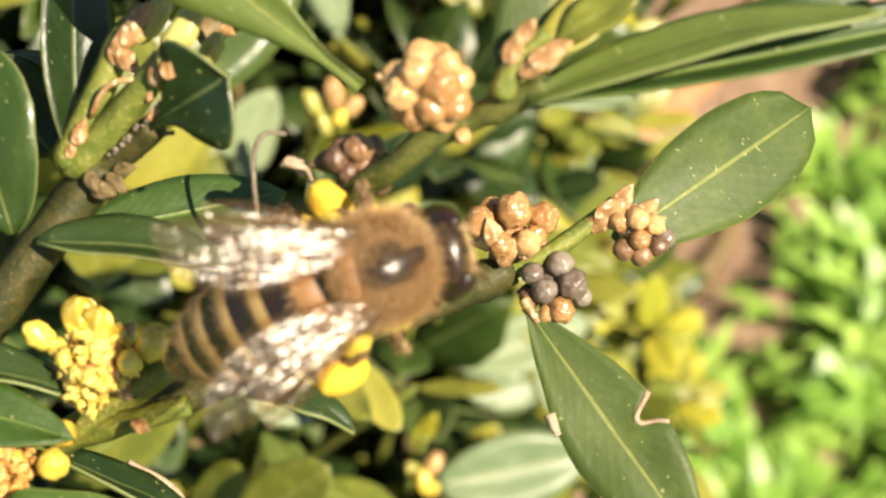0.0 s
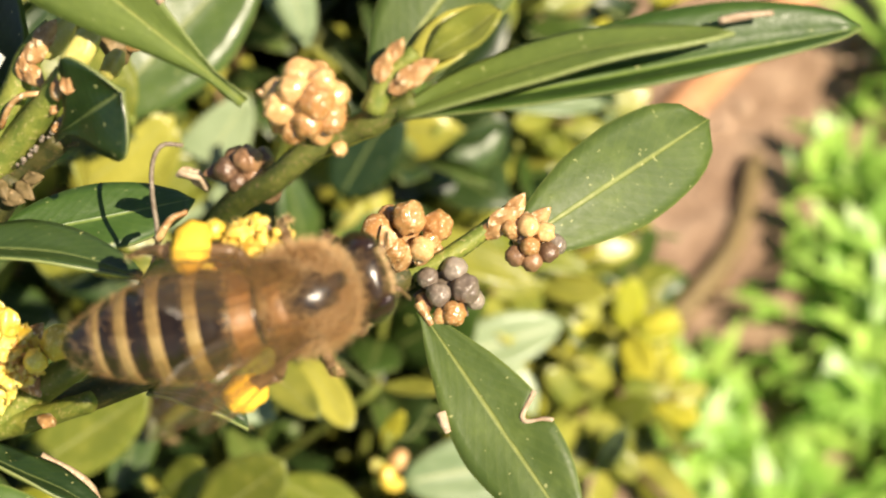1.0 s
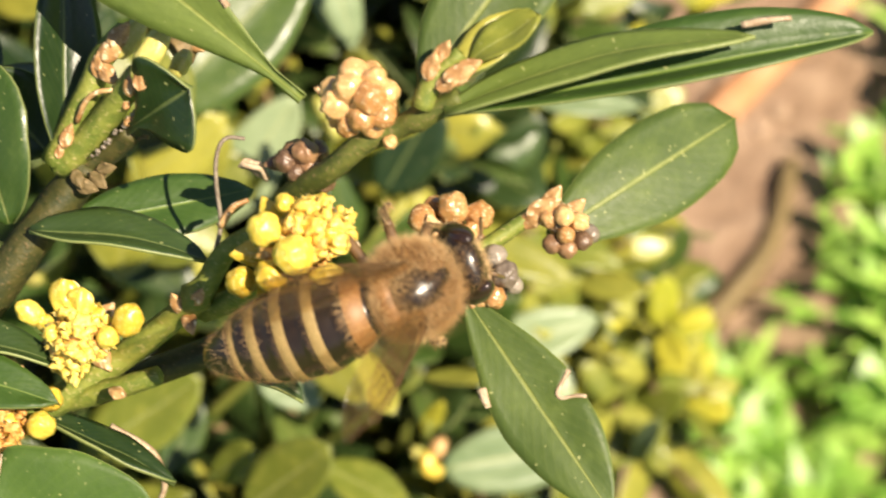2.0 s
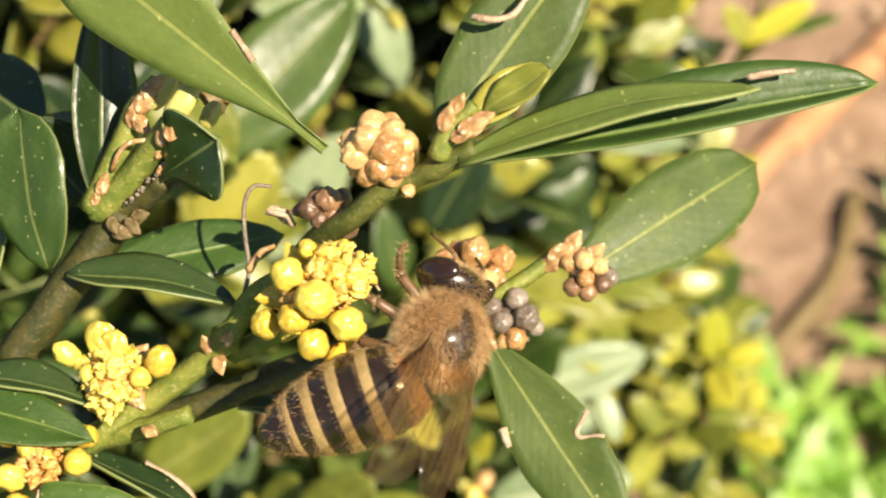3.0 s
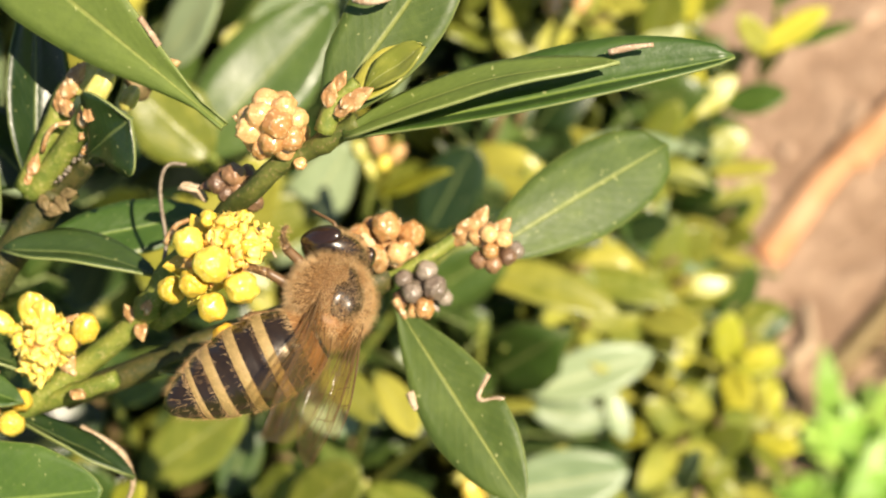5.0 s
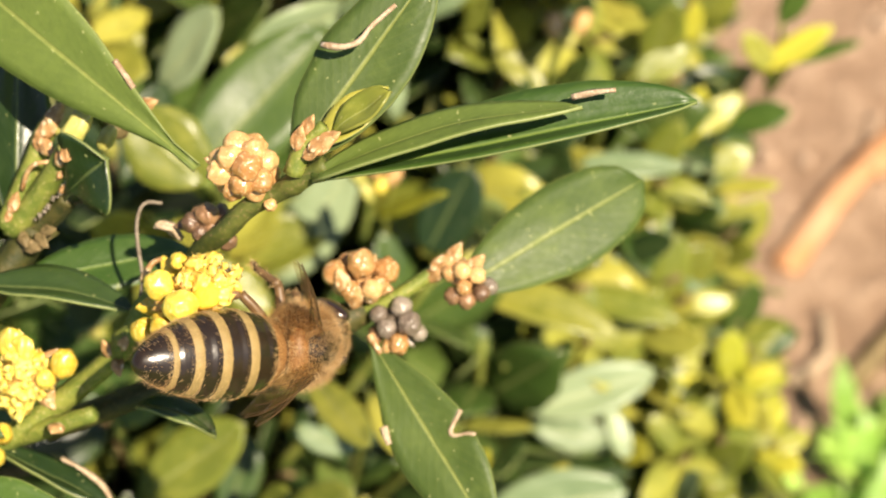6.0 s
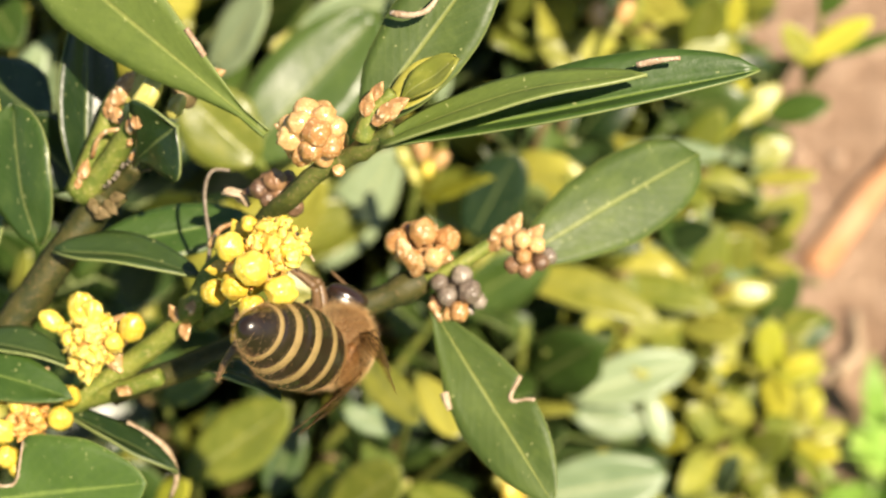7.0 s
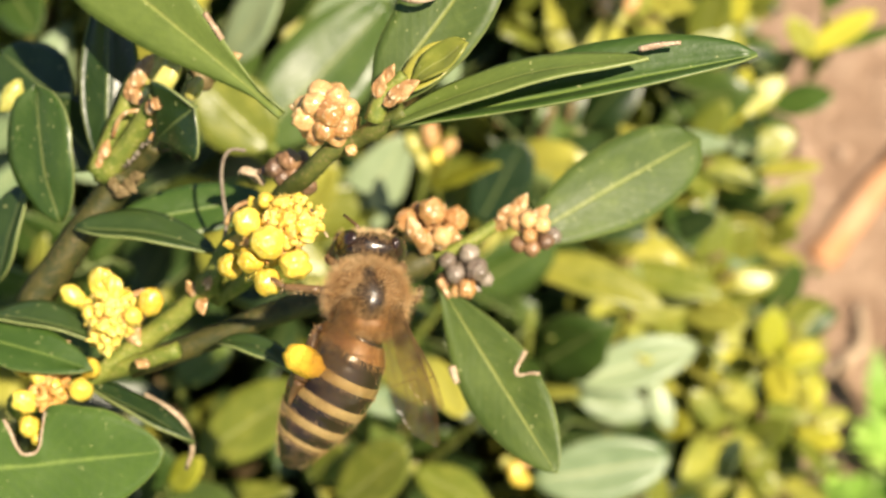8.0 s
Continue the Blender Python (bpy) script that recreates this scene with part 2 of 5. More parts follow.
def leaf_mesh(name, length, width, mats, bend=0.0, fold=0.12, k=1.0, nu=14, nv=8, thick=0.2, wave=0.25, notch=(), twist=0.0, seed=0, power=0.62):
    """A leaf along +y from its stalk, upper side +z, with an arched blade, folded along its rib.
    notch: (share of length, depth, share of width of the bite) on its -x side."""
    bm = bmesh.new()
    uvl = bm.loops.layers.uv.new("UVMap")
    grids = []
    for side in (0, 1):
        rows = []
        for i in range(nu + 1):
            s = i / nu
            half = width / 2 * max(math.sin(math.pi * min(max(s, 0.0), 1.0) ** k), 0.0) ** power
            half = max(half, width * 0.05 * (1 - s) + 0.02)
            row = []
            for j in range(nv + 1):
                q = 2 * j / nv - 1
                x = half * q
                for at, depth, w in notch:
                    if q < 0:
                        x *= 1 - depth * math.exp(-(((s - at) / w) ** 4))
                x *= 1 + 0.05 * noise.noise(Vector((s * 7, q, seed * 3.1)))
                z = bend * length * 4 * s * (1 - s) + fold * abs(x) * (1.4 - 0.5 * abs(q))
                z += wave * noise.noise(Vector((s * 2.6, q * 1.2, seed * 1.7)))
                a = twist * (s - 0.3)
                zz = z - side * thick * (1 if abs(q) < 0.99 else 0.75)
                row.append(bm.verts.new((x * math.cos(a) - zz * math.sin(a), length * s, x * math.sin(a) + zz * math.cos(a))))
            rows.append(row)
        grids.append(rows)

    def face(vs, st, mat):
        f = bm.faces.new(vs)
        f.material_index = mat
        for loop, (uu, vv) in zip(f.loops, st):
            loop[uvl].uv = (uu, vv)

    for i in range(nu):
        for j in range(nv):
            st = [(j / nv, i / nu), ((j + 1) / nv, i / nu), ((j + 1) / nv, (i + 1) / nu), (j / nv, (i + 1) / nu)]
            g = grids[0]
            face((g[i][j], g[i][j + 1], g[i + 1][j + 1], g[i + 1][j]), st, 0)
            g = grids[1]
            face((g[i][j], g[i + 1][j], g[i + 1][j + 1], g[i][j + 1]), [st[0], st[3], st[2], st[1]], 1)
        for j in (0, nv):
            a, b = grids[0], grids[1]
            vs = (a[i][j], a[i + 1][j], b[i + 1][j], b[i][j])
            face(vs if j == 0 else vs[::-1], [(j / nv, i / nu)] * 4, 1)
    for i in (0, nu):
        for j in range(nv):
            a, b = grids[0], grids[1]
            vs = (a[i][j], b[i][j], b[i][j + 1], a[i][j + 1])
            face(vs if i == 0 else vs[::-1], [(j / nv, i / nu)] * 4, 1)
    return mesh_of(bm, name, mats)


TOP = (LEAF_TOP, LEAF_UNDER)
SHADED = (LEAF_SHADED, LEAF_UNDER)
OLIVE = (LEAF_OLIVE, LEAF_UNDER)
GLOSS = (LEAF_GLOSS, LEAF_UNDER)
YELLOW = (LEAF_YELLOW, LEAF_YELLOW)
PALE_SHEEN = (LEAF_PALE_SHEEN, LEAF_UNDER)
GREEN = (LEAF_GREEN, LEAF_UNDER)
LIGHT = (LEAF_LIGHT, LEAF_OLIVE)
LEAF_NO = [0]


def leaf(th, base, tip, normal, width, mats=TOP, label="", name="leaf", **shape):
    """A leaf of its own mesh from base to tip (mm on the hedge's side), upper side towards normal."""
    LEAF_NO[0] += 1
    b, t = rel(th, base), rel(th, tip)
    y = (t - b).normalized()
    z = Vector(normal)
    z = (z - y * z.dot(y)).normalized()
    x = y.cross(z)
    me = leaf_mesh(name, (t - b).length, width, mats, seed=LEAF_NO[0], **shape)
    ob = part(name, me, None, th, label)
    m = Matrix((x, y, z)).transposed().to_4x4()
    m.translation = b * MM
    ob.matrix_local = m
    return ob


def stem(th, points, r0, r1, mat=None, name="stem", label="", **kw):
    bm = bmesh.new()
    tube(bm, [rel(th, p) for p in points], r0, r1, **kw)
    return part(name, bm, mat or STEM_GREEN, th, label)


def bud_meshes(mat, name):
    out = []
    for i in range(3):
        bm = bmesh.new()
        ball(bm, (3.1 * i, 0, 0), 1.0, (1, 1, 1.08), 24, 16, None, 4 - i % 2, 0.10 + 0.04 * i)
        bmesh.ops.translate(bm, vec=(-3.1 * i, 0, 0), verts=bm.verts)
        out.append(mesh_of(bm, name, mat))
    return out


BUDS = {m.name: bud_meshes(m, "bud") for m in (BUD_TAN, BUD_BROWN, BUD_SHADE_GREY, BUD_YELLOW, BUD_GREEN)}


def bud(parent, th, p, r, mat, lean=(0, 0, 1), tall=1.0, name="bud", rnd=random.Random(5)):
    """One flower bud at p (mm on the hedge's side), its tip towards lean."""
    ob = part(name, rnd.choice(BUDS[mat.name]), None, parent)
    turn = Vector(lean).to_track_quat("Z", "Y").to_matrix().to_4x4() @ Matrix.Rotation(rnd.uniform(0, 6), 4, "Z")
    q = r * rnd.uniform(0.94, 1.06)
    ob.matrix_local = Matrix.Translation(rel(th, p) * MM) @ turn @ Matrix.Diagonal((q, q, q * tall, 1))
    return ob


def cup(th, p, r, mat, name="flower_head", label="", n=5, lean=(0, 0, 1)):
    """The core of a cluster, and the scales that hold it."""
    bm = bmesh.new()
    c = rel(th, p)
    ball(bm, c, r, (1, 1, 1), 10, 7, None, 0, 0.3)
    core = part(name, bm, mat, th, label)
    rnd = random.Random(int(abs(p[0]) * 100))
    base = Vector(lean).to_track_quat("Z", "Y").to_matrix()
    for i in range(n):
        w = 2 * math.pi * i / n + rnd.uniform(-0.3, 0.3)
        out = base @ Vector((math.cos(w), math.sin(w), -0.3))
        scale_leaf(core, th, tuple(Vector(p) + out * r * 0.8 + Vector((0, 0, 0.1))), out + Vector((0, 0, 0.5)), r * 0.6, mat, seed=i)
    return core


# ---- ground ----
def ground_material():
    m = Mat("soil")
    co = m.coords()
    n1, n2, n3 = m.noise(9.0, 4), m.noise(70.0, 5, 0.65), m.noise(420.0, 4, 0.7)
    col = m.mix(m.step(n2, 0.35, 0.7), rgb(0.24, 0.155, 0.10), rgb(0.38, 0.265, 0.18))
    col = m.mix(m.step(n3, 0.5, 0.75), col, rgb(0.15, 0.095, 0.06))
    col = m.mix(m.step(n1, 0.6, 0.8), col, rgb(0.40, 0.26, 0.16))
    far = m.node("SeparateXYZ", Vector=co)
    dist = m.math("SQRT", m.math("ADD", m.math("MULTIPLY", far.outputs[0], far.outputs[0]), m.math("MULTIPLY", far.outputs[1], far.outputs[1])))
    dist = m.math("ADD", dist, m.math("MULTIPLY", n1, 0.3))
    col = m.mix(m.step(dist, 0.42, 0.62), col, m.mix(n2, rgb(0.07, 0.14, 0.025), rgb(0.13, 0.22, 0.04)))
    m.set(col, 0.9, 0.2)
    m.bump(m.math("ADD", n2, m.math("MULTIPLY", n3, 0.5)), 0.8, 0.006)
    return m.m


def build_ground():
    """One sheet to the horizon, finely cut and uneven near the hedge."""
    bm = bmesh.new()
    steps = [-400, -60, -12, -4, -1.5, -0.8] + [-0.5 + 0.02 * i for i in range(56)] + [0.8, 1.5, 4, 12, 60, 400]
    grid = []
    for y in steps:
        row = []
        for x in steps:
            near = max(0.0, 1 - max(abs(x), abs(y)) / 0.8)
            z = near * (0.010 * noise.noise(Vector((x * 14, y * 14, 0))) + 0.005 * noise.noise(Vector((x * 45, y * 45, 3))))
            row.append(bm.verts.new((x / MM, y / MM, z / MM)))
        grid.append(row)
    for i in range(len(steps) - 1):
        for j in range(len(steps) - 1):
            bm.faces.new((grid[i][j], grid[i][j + 1], grid[i + 1][j + 1], grid[i + 1][j]))
    ob = new("ground", mesh_of(bm, "ground", ground_material()))
    return tagged(ob, "bare reddish-brown soil that runs out into lawn", "ground", kind="structure")


build_ground()

# the line along which the lawn begins, and the strip of soil beside the hedge
EDGE_A, EDGE_B = Vector((0.0432, 0.1403)), Vector((0.0842, 0.2020))
ALONG = (EDGE_B - EDGE_A).normalized()
ASIDE = Vector((ALONG.y, -ALONG.x))


def grass_material():
    m = Mat("grass")
    pick = m.node("NewGeometry").outputs["Random Per Island"]
    col = m.mix(pick, rgb(0.15, 0.32, 0.04), rgb(0.44, 0.64, 0.13))
    n = m.noise(300.0, 3)
    col = m.mix(m.math("MULTIPLY", n, 0.3), col, rgb(0.34, 0.44, 0.09))
    m.set(col, 0.35, 0.5)
    m.translucent(rgb(0.30, 0.58, 0.06), 0.35)
    return m.m


def build_grass():
    """Blades of lawn grass and broader weed leaves, each a bent strip of three lengths."""
    rnd = random.Random(11)
    verts, faces = [], []
    for _ in range(14000):
        s, a = rnd.uniform(-0.30, 0.32), abs(rnd.gauss(0.0, 0.11))
        a += 0.018 - 0.012 * (0.5 + noise.noise(Vector((s * 60, 0, 0))))
        clump = noise.noise(Vector((s * 28, a * 28, 1)))
        if clump < -0.05 and rnd.random() < 0.8:
            continue
        o = EDGE_A + ALONG * s + ASIDE * a
        broad = rnd.random() < 0.6
        h = rnd.uniform(0.010, 0.026) * (1 + 0.6 * clump)
        w = rnd.uniform(0.0020, 0.0040) if broad else rnd.uniform(0.0008, 0.0022)
        d = rnd.uniform(0, 6.283)
        lean = rnd.uniform(0.3, 1.0) * h * (0.7 if broad else 1.0)
        side = Vector((-math.sin(d), math.cos(d), 0)) * w
        go = Vector((math.cos(d), math.sin(d), 0))
        k = len(verts)
        for i, q in enumerate((0.0, 0.4, 0.75)):
            c = Vector((o.x, o.y, 0)) + go * (lean * q * q) + Vector((0, 0, h * q * (1 - 0.25 * q)))
            width = side * ((0.25, 0.8, 1.0)[i] if broad else 1 - 0.3 * q)
            verts += [c - width, c + width]
        verts.append(Vector((o.x, o.y, 0)) + go * lean + Vector((0, 0, h * 0.72)))
        faces += [(k, k + 1, k + 3, k + 2), (k + 2, k + 3, k + 5, k + 4), (k + 4, k + 5, k + 6)]
    me = bpy.data.meshes.new("grass")
    me.from_pydata([tuple(v) for v in verts], [], faces)
    me.materials.append(grass_material())
    return tagged(new("grass", me), "bright green sunlit lawn grass beside the soil strip", "grass", kind="stuff")


def clod_material():
    m = Mat("clod")
    n = m.noise(180.0, 4)
    m.set(m.mix(n, rgb(0.20, 0.13, 0.08), rgb(0.48, 0.35, 0.25)), 0.9, 0.2)
    m.bump(n, 0.7, 0.002)
    return m.m


def build_clods():
    """Crumbs of soil and small stones, strewn over the strip."""
    rnd = random.Random(4)
    bm = bmesh.new()
    for _ in range(260):
        s, a = rnd.uniform(-0.15, 0.25), rnd.uniform(-0.07, 0.012)
        o = EDGE_A + ALONG * s + ASIDE * a
        r = rnd.uniform(1.0, 3.6) * rnd.uniform(0.6, 1.2)
        made = bmesh.ops.create_icosphere(bm, subdivisions=1, radius=r)["verts"]
        for v in made:
            v.co = v.co * (1 + 0.35 * noise.noise(v.co * 0.7 + Vector((s * 900, 0, 0))))
            v.co = Vector((v.co.x + o.x / MM, v.co.y + o.y / MM, v.co.z * 0.7 + r * 0.3))
    ob = new("soil_crumbs", mesh_of(bm, "soil_crumbs", clod_material()))
    tagged(ob, "dry crumbs of reddish soil lying on the ground", "soil", kind="stuff")


def build_bark():
    """A weathered orange strip of bark, and two dry sticks, on the soil."""
    m = Mat("orange_bark")
    n1, n2 = m.noise(60.0, 4), m.noise(500.0, 4)
    col = m.mix(m.step(n1, 0.35, 0.65), rgb(0.42, 0.20, 0.085), rgb(0.50, 0.30, 0.17))
    col = m.mix(m.math("MULTIPLY", n2, 0.4), col, rgb(0.40, 0.20, 0.10))
    m.set(col, 0.8, 0.2)
    m.bump(n2, 0.6, 0.001)
    a, b, c = Vector((0.0408, 0.1838)), Vector((0.0564, 0.2073)), Vector((0.0781, 0.2301))
    e = c + (c - b) * 1.1
    strip = new("bark_strip")
    strip.empty_display_size = 0.002
    strip.location = (a.x, a.y, 0)
    tagged(strip, "orange-brown strip of dry bark lying on the soil", "bark")
    for pts, wide in (((a, b, (b + c) / 2), 3.9), ((b + (c - b) * 0.3, c, e), 4.9)):
        bm = bmesh.new()
        tube(bm, [((p.x - a.x) / MM, (p.y - a.y) / MM, z) for p, z in zip(pts, (2.4, 3.4, 2.8))], wide, wide * 0.8, 24, 10, 0.18)
        for v in bm.verts:
            v.co.z = 1.0 + v.co.z * 0.55
        part("bark_flake", bm, m.m, strip)
    for (p, q), r, tone in (((Vector((0.0551, 0.1523)), Vector((0.0797, 0.1986))), 3.2, STEM_BROWN), ((Vector((0.0411, 0.1522)), Vector((0.0501, 0.1709))), 2.0, DRY)):
        bm = bmesh.new()
        mid = (p + q) / 2 + Vector((0.004, -0.003))
        tube(bm, [(v.x / MM, v.y / MM, z) for v, z in ((p, 2.5), (mid, 4), (q, 3))], r, r * 0.6, 14, 7, 0.4)
        tagged(new("dry_stick", mesh_of(bm, "dry_stick", tone)), "dry brown stick lying on the soil", "stick")


build_grass()
build_clods()
build_bark()


# ---- the sprigs in front ----
GROUP = "sprigs of the box hedge"


def left_sprig():
    th = thing("boxwood_sprig", (-24.41, -3.21, 2.50), "box sprig with dark leaves and pale green end buds", "sprig", GROUP)
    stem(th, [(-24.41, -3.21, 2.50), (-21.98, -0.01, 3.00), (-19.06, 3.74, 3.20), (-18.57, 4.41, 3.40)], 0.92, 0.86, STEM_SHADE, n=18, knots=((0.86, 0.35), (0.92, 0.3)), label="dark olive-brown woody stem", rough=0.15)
    stem(th, [(-20.12, 4.23, 4.00), (-19.18, 5.93, 4.40), (-18.20, 7.80, 4.80), (-17.60, 9.11, 5.00), (-16.52, 10.19, 5.20)], 0.60, 0.50, STEM_GREEN, n=16, name="shoot", label="yellow-green young shoot")
    stem(th, [(-19.90, 4.09, 3.60), (-18.11, 5.64, 4.80), (-16.70, 7.00, 6.00), (-15.61, 8.07, 7.20)], 0.72, 0.50, STEM_GREEN, n=16, name="shoot", label="yellow-green young shoot")
    stem(th, [(-18.92, 3.97, 3.20), (-17.54, 4.87, 4.00), (-16.30, 5.71, 5.00)], 0.66, 0.52, STEM_SHADE, n=12, name="shoot", label="side shoot coloured dark for shade", rough=0.2)
    for p, q, tall, lean in (((-14.95, 8.80, 8.00), 0.62, 2.1, (0.55, 0.82, 0.1)), ((-13.92, 8.58, 6.20), 0.42, 1.5, (0.55, 0.82, 0.1)), ((-16.30, 9.85, 5.50), 0.56, 1.9, (0.60, 0.78, 0.1)), ((-15.20, 10.90, 4.40), 0.55, 1.8, (0.5, 0.8, 0.1))):
        bud(th, th, p, q, BUD_GREEN, lean, tall, "end_bud")
    for p, lean, r in (((-17.15, 9.16, 6.00), (0.65, 0.7, 0.2), 0.52), ((-16.75, 9.73, 6.20), (0.6, 0.8, 0.1), 0.50), ((-17.59, 8.68, 5.80), (0.1, 0.9, 0.2), 0.36), ((-17.33, 8.24, 5.80), (0.7, -0.7, 0.2), 0.46), ((-17.73, 8.37, 5.60), (-0.2, 0.9, 0.2), 0.36),
                       ((-19.30, 5.33, 5.00), (0.3, 0.9, 0.1), 0.36), ((-19.19, 5.60, 5.10), (0.4, 0.9, 0.1), 0.26), ((-19.67, 4.72, 4.80), (0.2, 0.9, 0.1), 0.24),
                       ((-15.30, 7.63, 8.30), (0.3, 0.9, 0.2), 0.40), ((-15.96, 7.40, 7.40), (0.1, 0.9, 0.3), 0.36), ((-15.66, 8.00, 7.80), (0.4, 0.9, 0.1), 0.26), ((-16.30, 6.73, 6.50), (0.3, 0.9, 0.1), 0.20), ((-16.31, 6.01, 6.00), (0.6, 0.7, 0.1), 0.20)):
        scale_leaf(th, th, p, lean, r, SCALE_TAN, "papery tan bud scale")
    for p, lean, r in (((-18.02, 3.54, 4.60), (0.7, -0.6, 0.3), 0.40), ((-18.58, 3.21, 4.60), (0.9, -0.3, 0.3), 0.42), ((-18.91, 3.60, 4.60), (0.4, -0.9, 0.3), 0.34), ((-17.68, 3.99, 4.60), (0.9, 0.1, 0.3), 0.34)):
        scale_leaf(th, th, p, lean, r, STEM_BROWN, "withered brown bud scale")
    rnd = random.Random(3)
    for i in range(16):
        q = i / 15
        bud(th, th, (-18.1 + 2.2 * q + rnd.uniform(-0.12, 0.12), 4.55 + 1.95 * q + rnd.uniform(-0.1, 0.1), 4.9 + 1.3 * q), rnd.uniform(0.06, 0.13), BUD_SHADE_GREY, (rnd.uniform(-1, 1), 0.3, 1), 1.2, "bark_wart")
    stem(th, [(-18.78, 6.08, 5.20), (-18.26, 6.92, 5.80), (-17.65, 7.32, 6.20), (-16.90, 7.40, 6.30)], 0.13, 0.11, SCALE_TAN, n=12, name="dry_stipule", seg=6)
    stem(th, [(-14.70, 9.32, 3.40), (-13.76, 10.02, 3.20), (-12.97, 10.48, 3.00)], 0.68, 0.60, STEM_BROWN, n=10, name="cut_stub", rough=0.45)
    for p, lean, r in (((-12.80, 10.60, 3.40), (0.9, 0.2, 0.2), 0.42), ((-13.15, 10.05, 3.60), (0.9, -0.3, 0.2), 0.42), ((-13.70, 9.70, 3.70), (0.8, -0.5, 0.2), 0.32)):
        scale_leaf(th, th, p, lean, r, SCALE_TAN, "splintered tan bark")
    stem(th, [(-16.08, 5.30, 5.00), (-15.80, 5.40, 5.10), (-15.56, 5.38, 5.20)], 0.06, 0.10, STEM_BROWN, n=5, name="thorn", seg=6)
    leaf(th, (-22.17, 1.47, 4.00), (-23.34, 9.03, 5.00), (-0.35, 0.1, 0.93), 4.5, GLOSS, "broad dark green leaf with a bitten tip", k=1.2, fold=0.1, bend=0.05, power=0.45)
    leaf(th, (-19.65, 4.49, 3.80), (-19.87, 15.07, 3.00), (0.72, 0.05, 0.7), 3.6, SHADED, k=0.9, fold=0.25)
    leaf(th, (-16.50, 5.67, 5.40), (-13.05, 7.20, 9.00), (-0.78, -0.48, 0.40), 4.6, SHADED, "small dark leaf flared like a trumpet", k=2.7, fold=0.30, bend=0.05, power=0.75, nu=20)
    leaf(th, (-19.77, 1.52, 2.20), (-11.52, 3.22, -0.80), (-0.15, 0.4, 0.9), 3.5, GREEN, "dark leaf with a pale midrib", k=0.95, fold=0.08)
    leaf(th, (-21.07, 1.16, 4.50), (-12.86, -0.23, 4.80), (0.0, 0.80, 0.60), 2.7, SHADED, k=0.85, fold=0.5, bend=0.06)
    leaf(th, (-24.84, 8.88, -4.00), (-30.05, 12.67, -6.00), (-0.1, 0.3, 0.95), 4.6, SHADED, k=0.95)
    leaf(th, (-27.14, -1.78, 1.00), (-24.99, 3.82, 2.00), (-0.5, 0.2, 0.85), 3.4, SHADED, k=0.95, fold=0.4)
    leaf(th, (-21.28, 4.92, 0.00), (-24.27, 8.66, 2.00), (-0.2, 0.3, 0.9), 4.5, SHADED, k=1.0)
    leaf(th, (-20.07, 5.97, -2.00), (-25.30, 9.90, -6.00), (0.1, 0.6, 0.8), 4.0, SHADED, k=1.0)
    bud(th, th, (-26.15, 8.88, 1.50), 0.6, BUD_GREEN, (0.5, 0.8, 0.1), 1.7, "end_bud")


